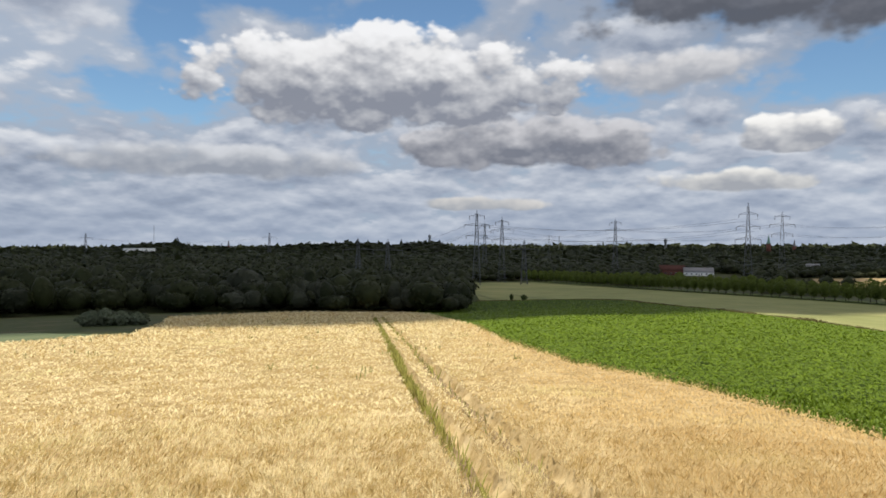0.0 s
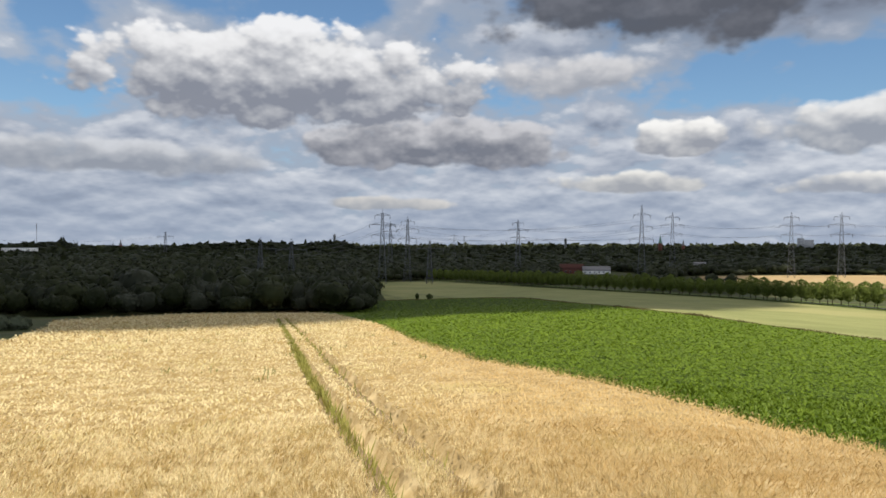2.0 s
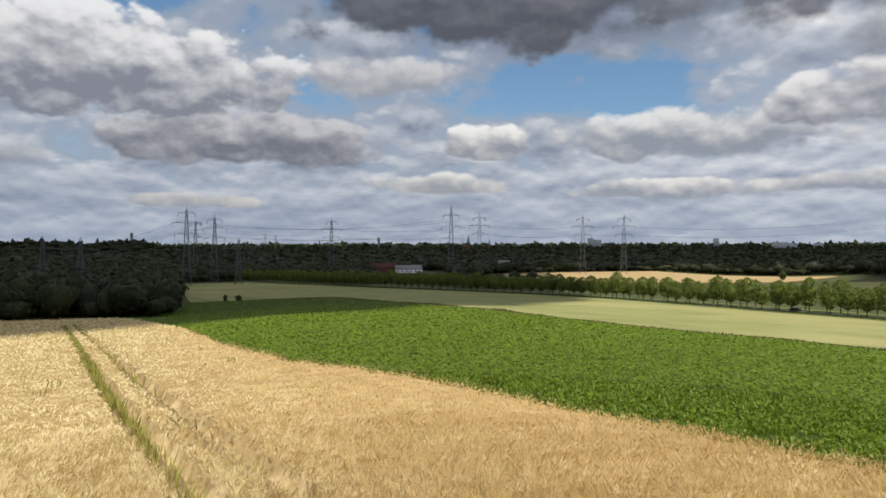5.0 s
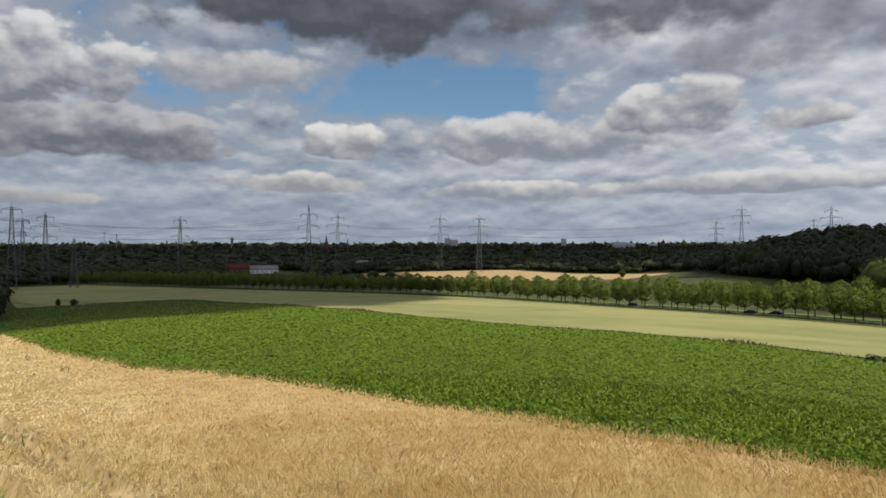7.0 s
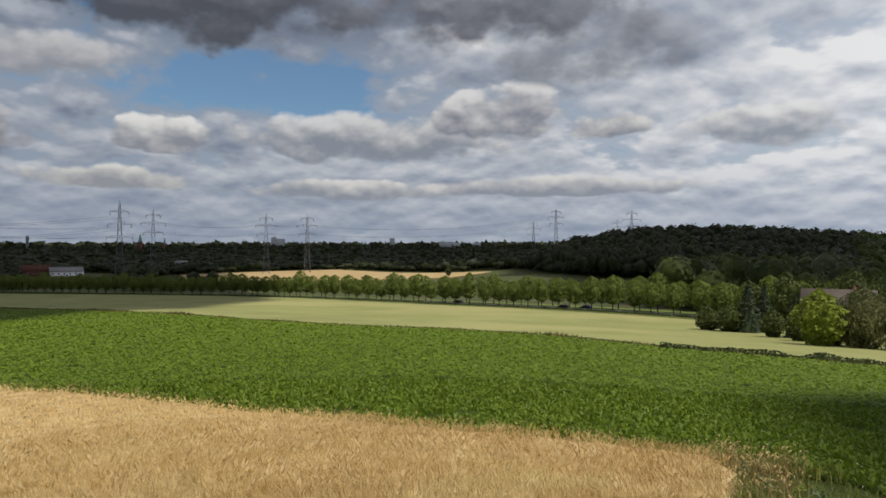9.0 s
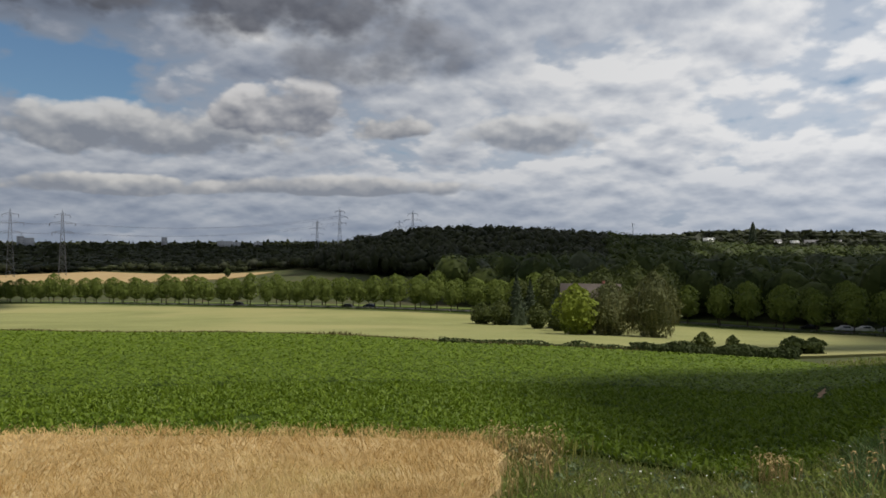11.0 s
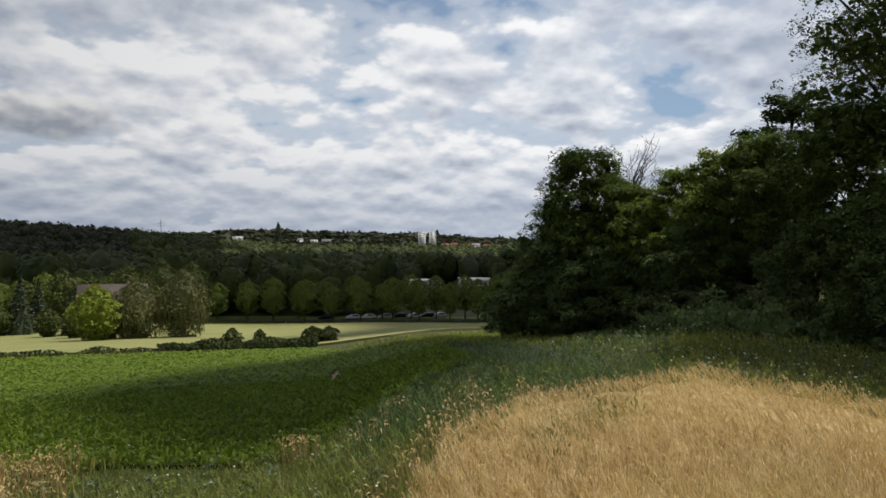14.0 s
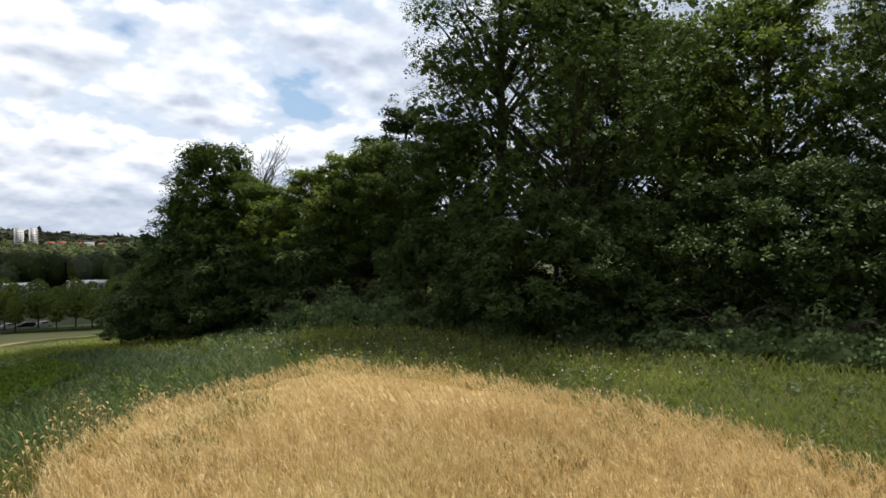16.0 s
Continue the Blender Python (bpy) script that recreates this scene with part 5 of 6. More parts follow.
def pane_glass(name):
    m, k, bsdf, _ = material(name, 0.08)
    bsdf.inputs["Specular IOR Level"].default_value = 0.5
    k.put(bsdf.inputs["Base Color"], k.mix(k.noise(place(k), 0.3), (0.02, 0.025, 0.03), (0.05, 0.06, 0.07)))
    return m


M_WHITE = painted("white_render", (0.78, 0.77, 0.74))
M_CREAM = painted("cream_render", (0.66, 0.60, 0.48))
M_GREYWALL = painted("grey_cladding", (0.42, 0.43, 0.44))
M_RED_TILE = tiled("red_roof_tiles", (0.13, 0.045, 0.032), (0.22, 0.08, 0.055))
M_DARK_RED_TILE = tiled("dark_red_roof_tiles", (0.060, 0.024, 0.019), (0.105, 0.044, 0.034))
M_GREY_TILE = tiled("grey_roof_tiles", (0.15, 0.145, 0.15), (0.26, 0.25, 0.25))
M_BROWN_TILE = tiled("weathered_brown_tiles", (0.060, 0.048, 0.040), (0.11, 0.092, 0.078))
M_BRICK = tiled("red_brick", (0.10, 0.040, 0.030), (0.17, 0.075, 0.055))
M_PANE = pane_glass("window_glass")
M_TIMBER = surface("dark_timber", (0.05, 0.035, 0.025), (0.11, 0.08, 0.055), 1.0, 9.0)


def house(label, wide, deep, tall, roof, wall_mat, roof_mat, floors=2, cols=4, name="house", balconies=False):
    """A building with its front towards -y: walls, a gabled (or flat) roof, a door and windows storey by storey."""
    ob = tagged(new(name), label, "building")
    gable = [box(-wide / 2, wide / 2, -deep / 2, deep / 2, -4.0, tall)]
    if roof > 0.6:
        gable.append((np.array([(-wide / 2, -deep / 2, tall), (-wide / 2, deep / 2, tall), (-wide / 2, 0, tall + roof), (wide / 2, -deep / 2, tall), (wide / 2, deep / 2, tall), (wide / 2, 0, tall + roof)]), np.array([(0, 2, 1), (3, 4, 5)])))
    under("wall", mesh_of("wall", gable, wall_mat), ob)
    if roof > 0.6:
        o, t = 0.4, 0.22
        k = roof / (deep / 2)
        for s in (-1, 1):
            e = s * (deep / 2 + o)
            v = np.array([(x, y, z + h) for h in (0.0, t) for x in (-wide / 2 - o, wide / 2 + o) for y, z in ((e, tall - o * k + 0.03), (0, tall + roof + 0.03))], float)
            under("roof", mesh_of("roof", [(v, np.array([(0, 1, 3, 2), (4, 6, 7, 5), (0, 2, 6, 4), (1, 5, 7, 3), (0, 4, 5, 1), (2, 3, 7, 6)]))], roof_mat), ob)
        under("chimney", mesh_of("chimney", [box(wide * 0.2, wide * 0.2 + 0.6, 0.5, 1.1, tall, tall + roof + 0.8)], M_BRICK), ob)
    else:
        under("roof", mesh_of("roof", [box(-wide / 2 - 0.2, wide / 2 + 0.2, -deep / 2 - 0.2, deep / 2 + 0.2, tall + 0.005, tall + 0.35)], roof_mat), ob)
    step, high = wide / cols, tall / floors
    w, h = min(1.5, step * 0.45), min(1.5, high * 0.5)
    pane = mesh_of("pane", [box(-w / 2, w / 2, -0.02, 0.02, 0, h)], M_PANE)
    frame_me = mesh_of("frame", [box(-w / 2 - 0.1, w / 2 + 0.1, -0.07, 0.0, -0.12, 0.0), box(-w / 2 - 0.1, w / 2 + 0.1, -0.07, 0.0, h, h + 0.1), box(-w / 2 - 0.1, -w / 2, -0.07, 0.0, 0.0, h), box(w / 2, w / 2 + 0.1, -0.07, 0.0, 0.0, h)], M_GREYWALL)
    for side in (-1, 1):
        for i in range(cols):
            for j in range(floors):
                win = under("window", pane, ob)
                win.location = (-wide / 2 + step * (i + 0.5), side * (deep / 2 + 0.025), high * j + high * 0.32)
                win.rotation_euler = (0, 0, 0 if side < 0 else math.pi)
                under("frame", frame_me, win)
    if balconies:
        for i in range(0, cols, 2):
            for j in range(floors):
                bal = under("balcony", mesh_of("balcony", [box(-step * 0.5, step * 0.5, -1.2, -0.003, 0.0, 0.15), box(-step * 0.5, step * 0.5, -1.25, -1.15, 0.15, 1.1)], M_WHITE), ob)
                bal.location = (-wide / 2 + step * (i + 1.0), -deep / 2, high * j + 0.2)
    under("door", mesh_of("door", [box(-0.55, 0.55, -deep / 2 - 0.06, -deep / 2 - 0.003, 0, 2.1)], M_TIMBER), ob)
    return ob


def rise(h, r, el):
    """The height over the ground at which a thing at that heading and distance reaches an elevation."""
    x, y = r * math.sin(radians(h)), r * math.cos(radians(h))
    return 5.0 + math.tan(radians(el)) * r - float(ground_z(x, y))


# turned so that the front looks towards the fields
stand(house("long red-brick barn with a red tiled roof", 30, 14, 6.0, 6.0, M_BRICK, M_DARK_RED_TILE, 1, 5, "barn"), 18.1, 905, 1.0, -30)
stand(house("farm building with grey roof and white front", 34, 16, 4.6, 5.0, M_WHITE, M_GREY_TILE, 1, 6, "barn"), 20.0, 900, 1.0, -12)
stand(house("small white farmhouse among trees", 16, 10, 6, 3, M_WHITE, M_GREY_TILE, 2, 4), 27.8, 1060, 1.0, -20, -4.0)
stand(house("long low white industrial hall on the skyline", 85, 30, 16, 0.3, M_WHITE, M_GREYWALL, 2, 14, "industrial_hall"), -23.4, 2200, 1.0, 23)
stand(house("white apartment house on the wooded slope", 16, 12, rise(86.5, 1290, 0.72), 0.3, M_WHITE, M_GREYWALL, 4, 5, "apartment_house", True), 86.5, 1290, 1.0, -75)
stand(house("bright white house on the wooded slope", 9, 10, rise(91.3, 1230, 0.45), 3, M_WHITE, M_GREY_TILE, 3, 3), 91.3, 1230, 1.0, -80)
stand(house("white stepped house on the wooded slope", 12, 11, rise(92.4, 1230, 0.50), 0.3, M_WHITE, M_GREYWALL, 3, 4), 92.4, 1230, 1.0, -88)
stand(house("long grey-roofed school building on the slope", 52, 16, rise(94.0, 1260, 0.35), 4, M_CREAM, M_GREY_TILE, 3, 12, "school_building"), 94.2, 1260, 1.0, -92)
stand(house("cream house with a grey roof on the slope", 14, 10, rise(97.0, 1260, 0.4), 3, M_CREAM, M_GREY_TILE, 2, 4), 97.0, 1260, 1.0, -95)
stand(house("tall white apartment block with stacked balconies", 10, 14, rise(101.2, 1075, 1.16), 0.4, M_WHITE, M_GREYWALL, 9, 4, "apartment_block", True), 101.1, 1075, 1.0, -95)
stand(house("tall white apartment block with stacked balconies", 8, 14, rise(102.0, 1080, 1.20), 0.4, M_WHITE, M_GREYWALL, 9, 3, "apartment_block", True), 101.95, 1080, 1.0, -95)
for n, (h, r, el, m) in enumerate(((103.0, 1060, 0.25, M_RED_TILE), (103.8, 1090, 0.28, M_RED_TILE), (104.7, 1070, 0.22, M_RED_TILE), (105.5, 1100, 0.25, M_GREY_TILE), (99.8, 1030, -0.10, M_GREY_TILE), (98.7, 1020, -0.08, M_GREY_TILE), (106.4, 1090, 0.2, M_RED_TILE), (107.3, 1100, 0.2, M_RED_TILE))):
    stand(house("white row house with a tiled roof", 13, 10, max(4.0, rise(h, r, el) - 3.5), 4, M_WHITE, m, 2, 3), h, r, 1.0, -60 - 17 * n)
stand(house("low flat-roofed commercial hall with pale cladding", 14, 22, 6.2, 0.3, M_GREYWALL, M_WHITE, 2, 7, "commercial_hall"), 101.2, 318, 1.0, -95)
stand(house("low flat-roofed commercial hall with pale cladding", 16, 22, 6.4, 0.3, M_GREYWALL, M_WHITE, 2, 8, "commercial_hall"), 105.6, 330, 1.0, -100)
stand(house("farmhouse with grey roof hidden by garden trees", 12, 9, 6.3, 3.6, M_CREAM, M_BROWN_TILE, 2, 4), 77.7, 154, 1.0, -78)
for h, r, el, w in ((34.7, 3300, 0.72, 26), (35.2, 3300, 0.60, 40), (44.1, 3400, 0.70, 24), (48.5, 3000, 0.42, 60), (49.3, 3050, 0.36, 40), (51.0, 3000, 0.36, 34)):
    stand(house("distant pale city building on the skyline", w, 20, rise(h, r, el), 0.3, M_GREYWALL, M_GREYWALL, 5, 6, "city_building"), h, r, 1.0, -h)


def spire(h, r, el, wide, label, mat):
    ob = tagged(new("church_tower"), label, "tower")
    t = rise(h, r, el)
    under("tower", mesh_of("tower", [box(-wide / 2, wide / 2, -wide / 2, wide / 2, -3, t * 0.55)], M_BRICK), ob)
    under("spire", mesh_of("spire", [tube([(0, 0, t * 0.55 + 0.01), (0, 0, t * 0.62), (0, 0, t)], [wide * 0.72, wide * 0.5, 0.1], 8)], mat), ob)
    return stand(ob, h, r)


M_COPPER = painted("green_copper", (0.16, 0.27, 0.22))
spire(-17.0, 2900, 0.36, 9, "distant dark church tower on the skyline", M_GREY_TILE)
spire(24.9, 2400, 1.0, 10, "distant church with a green copper spire", M_COPPER)
spire(26.6, 2500, 0.65, 8, "distant church with a dark spire", M_GREY_TILE)


def round_tower(h, r, el, wide, label):
    ob = tagged(new("tower"), label, "tower")
    t = rise(h, r, el)
    under("shaft", mesh_of("shaft", [tube([(0, 0, -2), (0, 0, t * 0.8), (0, 0, t * 0.8 + 0.1), (0, 0, t)], [wide, wide * 0.85, wide * 1.15, wide * 1.15], 12)], M_GREYWALL), ob)
    under("cap", mesh_of("cap", [tube([(0, 0, t + 0.01), (0, 0, t + wide)], [wide * 1.1, 0.1], 12)], M_GREY_TILE), ob)
    return stand(ob, h, r)


round_tower(-1.1, 2300, 0.86, 4.0, "memorial tower on a rounded wooded hill")
round_tower(17.6, 2500, 0.62, 4.5, "distant water tower above the trees")
round_tower(-22.4, 2800, 1.45, 0.8, "thin distant mast on the wooded hill")
round_tower(9.4, 3000, 0.85, 1.3, "distant factory chimney on the skyline")


# ---- pylons and their wires ----
def bar(a, b, r):
    return tube([a, b], [r, r], 4)


def pylon(label, tall, base, arms, thick):
    """A lattice mast with cross-arms: (height share, half length) each."""
    ob = tagged(new("pylon"), label, "pylon", "power line pylons")

    def half(z):
        u = z / tall
        return base * (1 - u) ** 1.15 * 0.86 + 0.55

    zs = [tall * u for u in (0, 0.14, 0.27, 0.39, 0.50, 0.60, 0.69, 0.77, 0.84, 0.90, 0.95)]
    bits = []
    for z0, z1 in zip(zs, zs[1:]):
        a, b = half(z0), half(z1)
        c0 = [(-a, -a, z0), (a, -a, z0), (a, a, z0), (-a, a, z0)]
        c1 = [(-b, -b, z1), (b, -b, z1), (b, b, z1), (-b, b, z1)]
        for i in range(4):
            j = (i + 1) % 4
            bits += [bar(c0[i], c1[i], thick), bar(c0[i], c1[j], thick * 0.55), bar(c0[j], c1[i], thick * 0.55), bar(c1[i], c1[j], thick * 0.55)]
    bits += [bar((s * half(zs[-1]), 0, zs[-1]), (0, 0, tall), thick * 0.8) for s in (-1, 1)]
    under("mast", mesh_of("mast", bits, M_STEEL), ob)
    for u, reach in arms:
        z = u * tall
        w = half(z)
        bits = []
        for s in (-1, 1):
            tip = (s * reach, 0, z)
            bits += [bar((s * w, -w, z), tip, thick * 0.75), bar((s * w, w, z), tip, thick * 0.75), bar((s * w, 0, z + tall * 0.028), tip, thick * 0.75)]
            for q in (0.33, 0.66):
                bits.append(bar((s * (w + (reach - w) * q), 0, z), (s * (w + (reach - w) * q), 0, z + tall * 0.028 * (1 - q)), thick * 0.5))
        arm = under("crossarm", mesh_of("crossarm", bits, M_STEEL), ob)
        for s in (-1, 1):
            under("insulator", mesh_of("insulator", [tube([(s * reach, 0, z - 0.1), (s * reach, 0, z - 3.0)], [0.22, 0.22], 5)], M_STEEL), arm)
    return ob


PYLONS = {  # heading, distance, elevation of the top, kind, turn
    "a": (2.75, 600, 2.98, 0, 10), "b": (4.8, 640, 2.42, 0, 20), "c": (13.8, 860, 2.28, 0, 25), "d": (23.5, 680, 3.40, 1, 20), "e": (25.8, 860, 2.72, 0, 25),
    "f": (34.1, 860, 2.62, 0, 35), "g": (37.3, 880, 2.62, 0, 40), "h": (57.4, 980, 3.15, 0, 60), "i": (55.6, 1400, 2.15, 0, 60), "j": (63.3, 1500, 3.0, 0, 60), "k": (62.2, 1700, 2.2, 0, 60),
    "l": (-27.0, 2000, 0.85, 2, 5), "m": (-13.9, 2000, 1.05, 2, 0), "n": (-6.9, 520, 0.62, 2, 10), "o": (-4.5, 520, 0.55, 2, 10), "p": (6.6, 610, 0.60, 2, 15), "q": (3.4, 900, 2.0, 0, 15), "s": (8.6, 1500, 1.05, 0, 10), "u": (80.9, 1600, 1.95, 0, 60),
}


def build_pylons():
    kinds = [pylon("tall lattice steel pylon with three cross-arms", 64.0, 3.4, ((0.92, 6.5), (0.80, 11.0), (0.66, 9.0)), 0.15),
             pylon("tall lattice steel pylon with long hanging insulators", 72.0, 3.8, ((0.86, 7.5), (0.71, 9.5), (0.55, 10.5)), 0.15),
             pylon("lattice steel pylon with one wide cross-arm", 36.0, 2.4, ((0.78, 11.0),), 0.16)]
    sizes, used = (64.0, 72.0, 36.0), set()
    for key, (h, r, el, kind, turn) in PYLONS.items():
        ob = kinds[kind] if kind not in used else copy_thing(kinds[kind], Matrix())
        used.add(kind)
        k = rise(h, r, el) / sizes[kind]
        stand(ob, h, r, k, -turn)


build_pylons()
M_WIRE = surface("wire", (0.06, 0.06, 0.065), (0.10, 0.10, 0.11), 0.1, 1.0, 0.6)


def wires(keys, levels, reach, thick, label):
    """The conductors from pylon to pylon."""
    ob = tagged(new("power_line"), label, "power line")
    ends = []
    for key in keys:
        h, r, el, kind, turn = PYLONS[key]
        x, y = r * math.sin(radians(h)), r * math.cos(radians(h))
        ends.append((x, y, float(ground_z(x, y)), rise(h, r, el), radians(-turn)))
    for u in levels:
        for s in (-1, 1):
            for (x0, y0, z0, t0, a0), (x1, y1, z1, t1, a1) in zip(ends, ends[1:]):
                p = np.array([x0 + math.cos(a0) * s * reach, y0 + math.sin(a0) * s * reach, z0 + t0 * u])
                q = np.array([x1 + math.cos(a1) * s * reach, y1 + math.sin(a1) * s * reach, z1 + t1 * u])
                w = np.linspace(0, 1, 15)[:, None]
                c = p + (q - p) * w
                c[:, 2] -= (4 * w * (1 - w))[:, 0] * min(16.0, np.linalg.norm(q - p) * 0.03)
                under("wire", mesh_of("wire", [tube(c, np.full(15, thick), 3)], M_WIRE), ob)


wires("oad", (0.66, 0.80), 9.0, 0.10, "sagging power lines between steel pylons")
wires("bcefgh", (0.66, 0.80), 10.0, 0.09, "sagging power lines between distant pylons")
wires("lm", (0.78,), 12.0, 0.10, "faint power line on the skyline")


M_WILLOW = leafy("willow_leaves", (0.060, 0.070, 0.024), (0.165, 0.170, 0.066), 0.25, 0.4, own_share=0.4)
# ---- garden trees, hedge and shrubs by the grain field ----
def broadleaf(label, tall, wide, clear, n, size, mat, peak=0.55, name="tree", group=""):
    """A tree with a rounded, uneven crown on a short trunk, set at the origin."""
    ob = tagged(new(name), label, "tree" if tall > 4 else "bush", group)
    under("trunk", mesh_of("trunk", [tube([(0, 0, -0.4), (0.03, 0, tall * 0.2), (0, 0.04, tall * 0.45), (0, 0, tall * 0.8)], [tall * 0.022, tall * 0.017, tall * 0.012, tall * 0.004], 7)] + [limb((0, 0, tall * (0.2 + 0.06 * i)), (math.cos(i * 2.1) * wide * 0.6, math.sin(i * 2.1) * wide * 0.6, tall * (0.45 + 0.06 * i)), tall * 0.007, tall * 0.002, 0.1, 4) for i in range(6)], M_BARK, True), ob)
    u = rng.random(n)
    z = clear + (tall - clear) * u
    prof = np.where(u < peak, np.sin(np.clip(u / peak * 0.75 + 0.25, 0, 1) * 1.57), np.cos(np.clip((u - peak) / (1 - peak), 0, 1) * 1.5))
    a = rng.random(n) * 6.283
    bough = 0.86 + 0.42 * np.array([noise.noise((math.cos(t) * 1.7, math.sin(t) * 1.7, w * 4.0 / wide + wide)) for t, w in zip(a, z)])
    rr = wide * np.clip(prof, 0.06, 1) * bough * (0.62 + 0.42 * rng.random(n) ** 0.6)
    c = np.stack([np.cos(a) * rr, np.sin(a) * rr, z], -1)
    d = np.stack([np.cos(a), np.sin(a), np.full(n, 0.45)], -1)
    core = (BALL_V * np.array([wide * 0.62, wide * 0.62, (tall - clear) * 0.42]) * (0.85 + 0.2 * rng.random((42, 1))) + (0, 0, clear + (tall - clear) * 0.48), BALL_F)
    under("crown", mesh_of("crown", [leaf_quads(c, d, size, 0.9), core], mat), ob)
    return ob


M_SALLOW = leafy("grey_willow_leaves", (0.075, 0.088, 0.05), (0.165, 0.185, 0.115), 0.25, 0.4, own_share=0.3)
M_TWIG = leafy("willow_twigs", (0.085, 0.085, 0.028), (0.18, 0.168, 0.06), 0.2, 0.4)


def willow(label, tall, wide):
    ob = broadleaf(label, tall, wide, 0.1, 4200, 0.21, M_WILLOW, 0.52, "willow_tree")
    n = 900
    u = 0.12 + 0.8 * rng.random(n)
    a = rng.random(n) * 6.283
    prof = np.where(u < 0.52, np.sin(np.clip(u / 0.52 * 0.75 + 0.25, 0, 1) * 1.57), np.cos(np.clip((u - 0.52) / 0.48, 0, 1) * 1.5))
    r = wide * prof * (0.78 + 0.22 * rng.random(n))
    p = np.stack([np.cos(a) * r, np.sin(a) * r, tall * u], -1)
    q = p + np.stack([np.cos(a) * 0.15, np.sin(a) * 0.15, -np.minimum(tall * u * 0.8, 0.8 + 1.2 * rng.random(n))], -1)
    under("weeping_foliage", mesh_of("weeping_foliage", [blades(p, q, 0.05, np.zeros((n, 3)))], M_TWIG), ob)
    return ob


def spruce(label, tall, wide):
    ob = tagged(new("spruce_tree"), label, "tree")
    under("trunk", mesh_of("trunk", [tube([(0, 0, -0.4), (0, 0, tall * 0.95)], [0.22, 0.03], 7)], M_BARK, True), ob)
    n = 1100
    u = rng.random(n) ** 0.8
    a = rng.random(n) * 6.283
    r = wide * (1 - u) * (0.55 + 0.5 * rng.random(n)) * (0.85 + 0.15 * np.cos(u * 60)) + 0.1
    p = np.stack([np.cos(a) * r * 0.25, np.sin(a) * r * 0.25, 0.5 + u * (tall - 0.6) + 0.25], -1)
    q = np.stack([np.cos(a) * r, np.sin(a) * r, 0.4 + u * (tall - 0.6)], -1)
    under("crown", mesh_of("crown", [blades(p, q, 0.22, np.zeros((n, 3))), (tube([(0, 0, 0.5), (0, 0, tall * 0.9)], [wide * 0.55, 0.1], 9))], M_SPRUCE), ob)
    return ob


M_SPRUCE = leafy("spruce_needles", (0.030, 0.044, 0.022), (0.082, 0.100, 0.052), 0.1, 0.4)
M_FRESH = leafy("fresh_yellow_green_leaves", (0.11, 0.145, 0.015), (0.25, 0.29, 0.04), 0.35, 0.4, own_share=0.35)
M_OLIVE = leafy("olive_leaves", (0.035, 0.05, 0.012), (0.10, 0.115, 0.03), 0.25, 0.3)
stand(willow("drooping grey-green willow at the field edge", 11.8, 4.9), 82.5, 128, 1.0, 0)
stand(willow("drooping grey-green willow beside the farmhouse", 9.8, 5.3), 79.2, 128, 1.0, 70)
stand(broadleaf("sunlit yellow-green garden tree", 9.0, 4.2, 0.4, 2000, 0.30, M_FRESH), 76.5, 124)
stand(broadleaf("rounded green garden bush at the field edge", 5.6, 2.6, 0.2, 1100, 0.28, M_OLIVE), 73.5, 149)
stand(broadleaf("rounded green garden bush at the field edge", 6.2, 3.8, 0.1, 1500, 0.28, M_OLIVE), 70.5, 166)
stand(broadleaf("rounded green garden bush at the field edge", 5.4, 3.4, 0.1, 1300, 0.28, M_OLIVE), 69.0, 170)
stand(spruce("dark spruce in the farm garden", 12.4, 4.4), 71.8, 166)
stand(spruce("dark spruce in the farm garden", 11.2, 4.0), 72.9, 172, 1.0, 40)
stand(spruce("dark spruce in the farm garden", 9.0, 3.4), 75.0, 152, 1.0, 80)
for h, r, t, w in ((74.4, 205, 14.5, 4.4), (76.2, 215, 13, 4.6), (78.6, 210, 15.5, 6.0), (81.0, 205, 17, 6.4), (83.2, 200, 16, 6.0), (80.0, 185, 12, 4.2), (75.6, 185, 11, 3.6), (72.2, 215, 11, 3.6)):
    stand(broadleaf("tall leafy tree behind the farm garden", t, w, 1.5, 1300, 0.42, M_OLIVE), h, r, 1.0, h * 7)


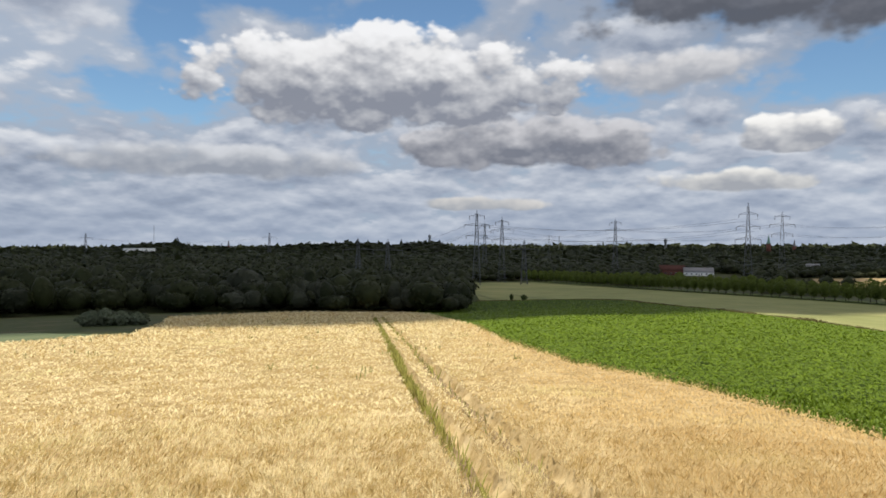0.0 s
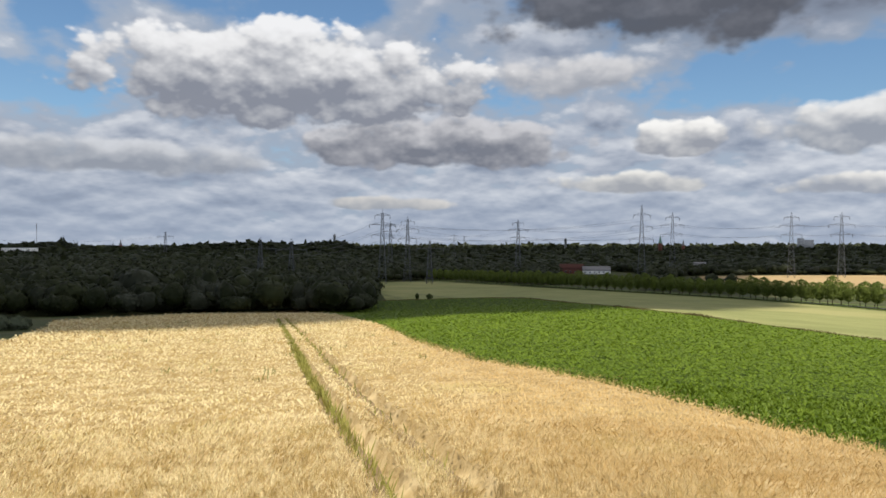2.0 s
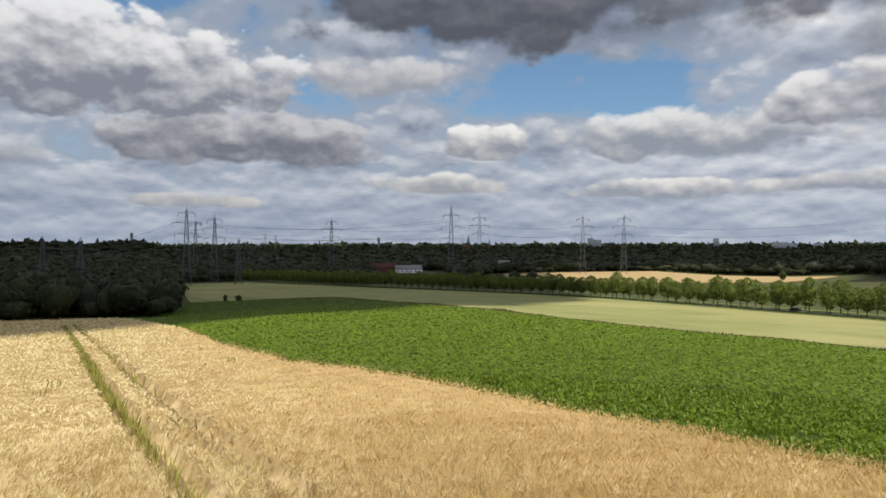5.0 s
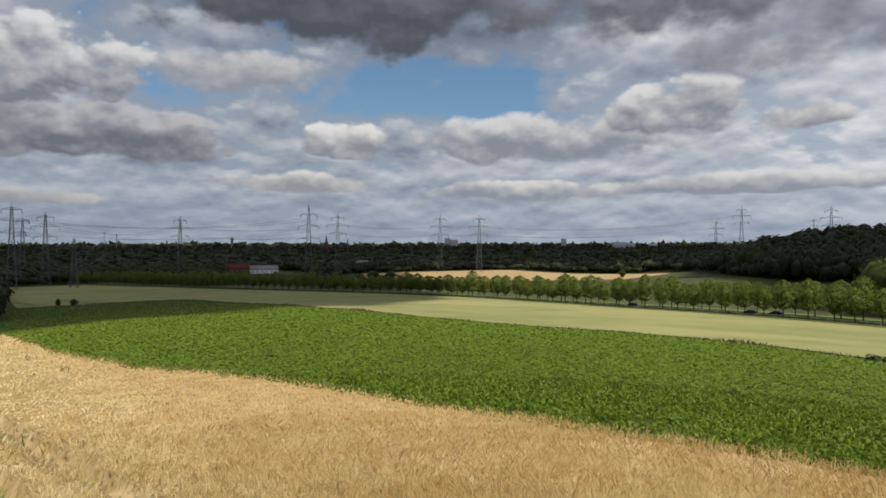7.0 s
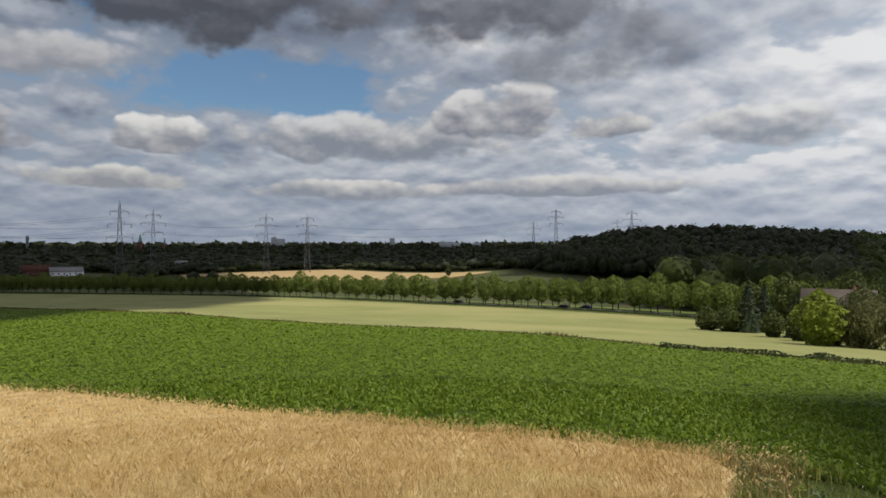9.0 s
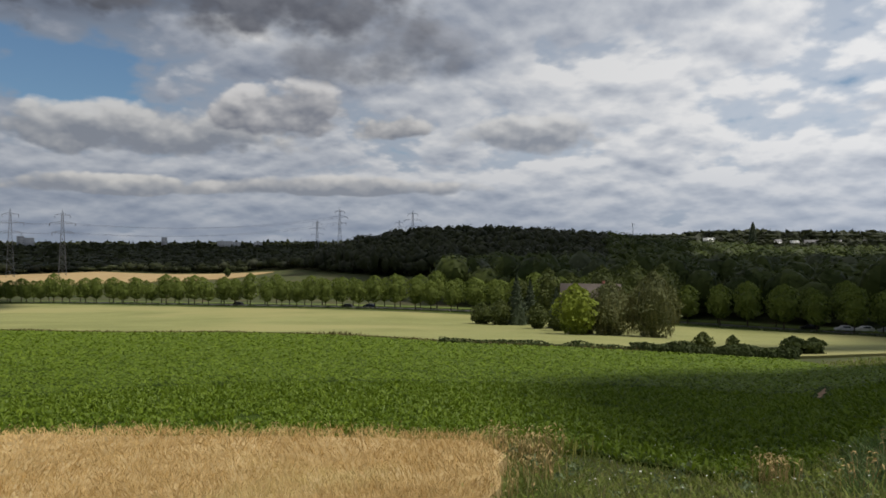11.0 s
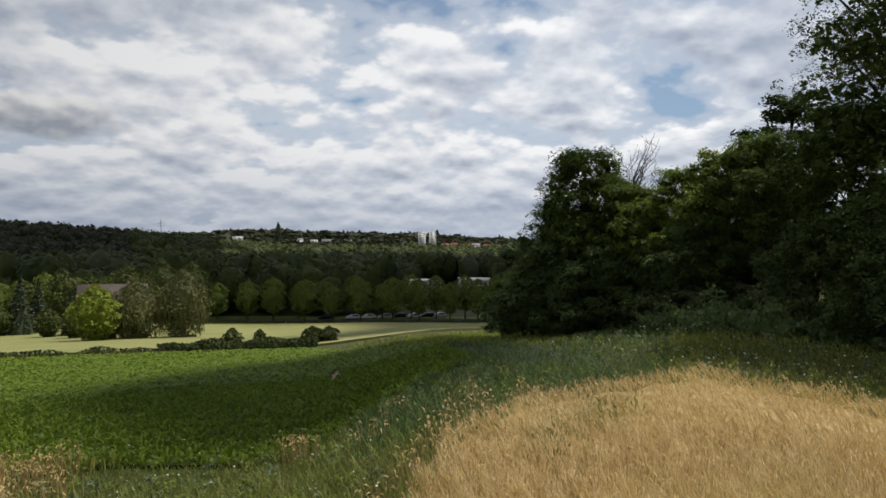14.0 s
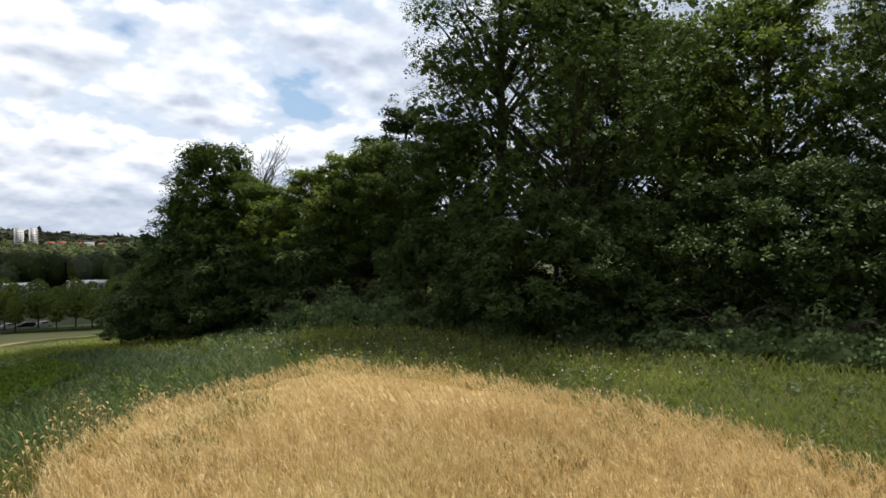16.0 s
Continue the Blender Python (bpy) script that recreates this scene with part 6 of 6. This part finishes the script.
def hedge(p0, p1, tall, wide, n, label):
    """A clipped-by-weather hedge along a line."""
    a, b = np.array(p0, float), np.array(p1, float)
    ob = tagged(new("hedge"), label, "hedge")
    u = rng.random(n)
    p = a + (b - a) * u[:, None]
    lump = np.array([0.7 + 0.5 * noise.noise((x * 0.35, y * 0.35, 6.0)) for x, y in p])
    w = rng.random(n) * math.pi
    z = ground_z(p[:, 0], p[:, 1])
    side = np.array([b[1] - a[1], a[0] - b[0]]) / np.hypot(*(b - a))
    xy = p + side * (np.cos(w) * wide * lump)[:, None]
    c = np.c_[xy, z + np.sin(w) * tall * lump + 0.1]
    d = np.c_[side[None] * np.cos(w)[:, None], np.sin(w)]
    m = 24
    t = np.linspace(0, 1, m)[:, None]
    q = a + (b - a) * t
    lq = np.array([0.7 + 0.5 * noise.noise((x * 0.35, y * 0.35, 6.0)) for x, y in q])
    v, f = [], []
    for i, ((x, y), g) in enumerate(zip(q, ground_z(q[:, 0], q[:, 1]))):
        for k in range(6):
            ang = math.pi * k / 5
            v.append((x + side[0] * math.cos(ang) * wide * 0.8 * lq[i], y + side[1] * math.cos(ang) * wide * 0.8 * lq[i], g + math.sin(ang) * tall * 0.85 * lq[i]))
        if i:
            f += [(6 * i - 6 + k, 6 * i + k, 6 * i + k + 1, 6 * i - 5 + k) for k in range(5)]
    under("leaves", mesh_of("leaves", [leaf_quads(c, d, 0.20, 0.9), (np.array(v), np.array(f))], M_SHRUB), ob)
    return ob


hedge((79.3, 36), (80.5, 12), 0.9, 0.9, 1100, "low straggling hedge between beets and grain")
hedge((80.5, 13), (82.5, 3), 1.9, 1.3, 1500, "dark hedge between beets and grain")
hedge((82.5, 4), (84.5, -4), 1.6, 1.2, 1200, "dark hedge between beets and grain")
stand(broadleaf("leafy garden bush before the farmhouse", 6.5, 2.6, 0.2, 1100, 0.28, M_OLIVE), 77.4, 130)
stand(broadleaf("leafy garden bush before the farmhouse", 5.0, 2.4, 0.2, 1000, 0.28, M_OLIVE), 75.2, 138)
stand(broadleaf("rounded bush in the field hedge", 2.4, 1.35, 0.1, 600, 0.20, M_OLIVE, name="bush"), 86.2, 88)
stand(broadleaf("rounded bush in the field hedge", 2.2, 0.9, 0.1, 500, 0.18, M_OLIVE, name="bush"), 88.3, 89)
stand(broadleaf("broad dark bush at the field corner", 2.3, 1.6, 0.0, 700, 0.20, M_SHRUB, 0.6, name="bush"), 92.4, 90)
stand(broadleaf("broad dark bush at the field corner", 2.1, 1.5, 0.0, 700, 0.20, M_SHRUB, 0.6, name="bush"), 93.7, 90, 1.0, 50)
stand(broadleaf("small bush standing in the grain field", 3.4, 1.3, 0.1, 500, 0.25, M_SHRUB, name="bush"), 5.6, 378)
stand(broadleaf("small bush standing in the grain field", 3.0, 2.2, 0.1, 500, 0.25, M_SHRUB, name="bush"), 6.6, 376)
for h, w, t in ((-26.6, 2.9, 2.9), (-25.7, 3.0, 3.2), (-24.6, 2.9, 2.7), (-23.5, 2.6, 2.4)):
    stand(broadleaf("grey-green willow shrub below the barley field", t, w, 0.0, 1100, 0.30, M_SALLOW, 0.5, name="bush"), h, 146, 1.0, h * 9)
stand(broadleaf("lone dark tree in the ripe field", 9, 3.6, 1.0, 700, 0.5, M_SHRUB), 48.7, 690)
stand(broadleaf("tall narrow poplar above the slope", rise(89.6, 1180, 1.88), 7.0, 2.0, 900, 1.1, M_SPRUCE, 0.4, name="poplar_tree"), 89.6, 1180)


# added leafy strips in place of the dark shade line under the trees
for n, s in enumerate(np.arange(150, STEPS[-1] - 60, 32)):
    hedge(along(s, -1.6), along(s + 31.0, -1.6), 0.9, 0.9, 420, "added dark leafy strip standing for avenue shade")


# ---- parked cars ----
def car_body(mat, label):
    ob = tagged(new("car"), label, "car", "parked cars")
    side = [(-2.1, 0.35), (2.1, 0.35), (2.15, 0.75), (1.2, 0.92), (0.55, 1.42), (-1.2, 1.45), (-2.0, 0.98), (-2.15, 0.7)]
    v = np.array([(x, y, z) for y in (-0.85, 0.85) for x, z in side], float)
    v[:, 1] *= np.where(v[:, 2] > 1.2, 0.78, 1.0)
    n = len(side)
    i = np.arange(n)
    j = (i + 1) % n
    bm = bmesh.new()
    bv = [bm.verts.new(p) for p in v]
    bm.faces.new([bv[k] for k in range(n)][::-1])
    bm.faces.new([bv[n + k] for k in range(n)])
    for a, b in zip(i, j):
        bm.faces.new([bv[a], bv[b], bv[n + b], bv[n + a]])
    bmesh.ops.bevel(bm, geom=bm.edges[:], offset=0.07, segments=2, affect="EDGES")
    me = bpy.data.meshes.new("body")
    bm.to_mesh(me)
    bm.free()
    me.materials.append(mat)
    under("body", me, ob)
    under("side_window", mesh_of("side_window", [box(-1.15, 0.45, -0.80, -0.76, 0.98, 1.32)], M_PANE), ob)
    under("side_window", mesh_of("side_window", [box(-1.15, 0.45, 0.76, 0.80, 0.98, 1.32)], M_PANE), ob)
    tyre = mesh_of("tyre", [tube([(0, -0.1, 0), (0, 0.1, 0)], [0.32, 0.32], 14)], M_TYRE)
    rim = mesh_of("rim", [tube([(0, -0.105, 0), (0, 0.105, 0)], [0.19, 0.19], 10)], M_STEEL)
    for x in (-1.3, 1.3):
        for y in (-0.80, 0.80):
            w = under("wheel", tyre, ob)
            w.location = (x, y, 0.32)
            under("rim", rim, w)
    return ob


M_TYRE = surface("tyre_rubber", (0.015, 0.015, 0.015), (0.03, 0.03, 0.03), 2.0, 20.0)
CAR_PAINT = [painted("silver_paint", (0.55, 0.56, 0.58), 0.3), painted("black_paint", (0.02, 0.02, 0.022), 0.3), painted("white_car_paint", (0.75, 0.75, 0.75), 0.3), painted("dark_blue_paint", (0.018, 0.024, 0.045), 0.3)]
CARS = [car_body(m, w + " car parked beside the avenue") for m, w in zip(CAR_PAINT, ("silver", "black", "white", "dark blue"))]
spots = [(93.4, 196, 1), (95.6, 196, 0), (96.8, 197, 2), (98.2, 197, 0), (99.4, 198, 1), (100.5, 198, 2), (101.6, 199, 3), (102.6, 200, 0), (58.0, 262, 1), (59.8, 259, 3), (49.5, 302, 1)]
seen = set()
for n, (h, r, c) in enumerate(spots):
    car = CARS[c] if c not in seen else copy_thing(CARS[c], Matrix())
    seen.add(c)
    stand(car, h, r, 1.0, 95 + 5 * (n % 3), -0.10)
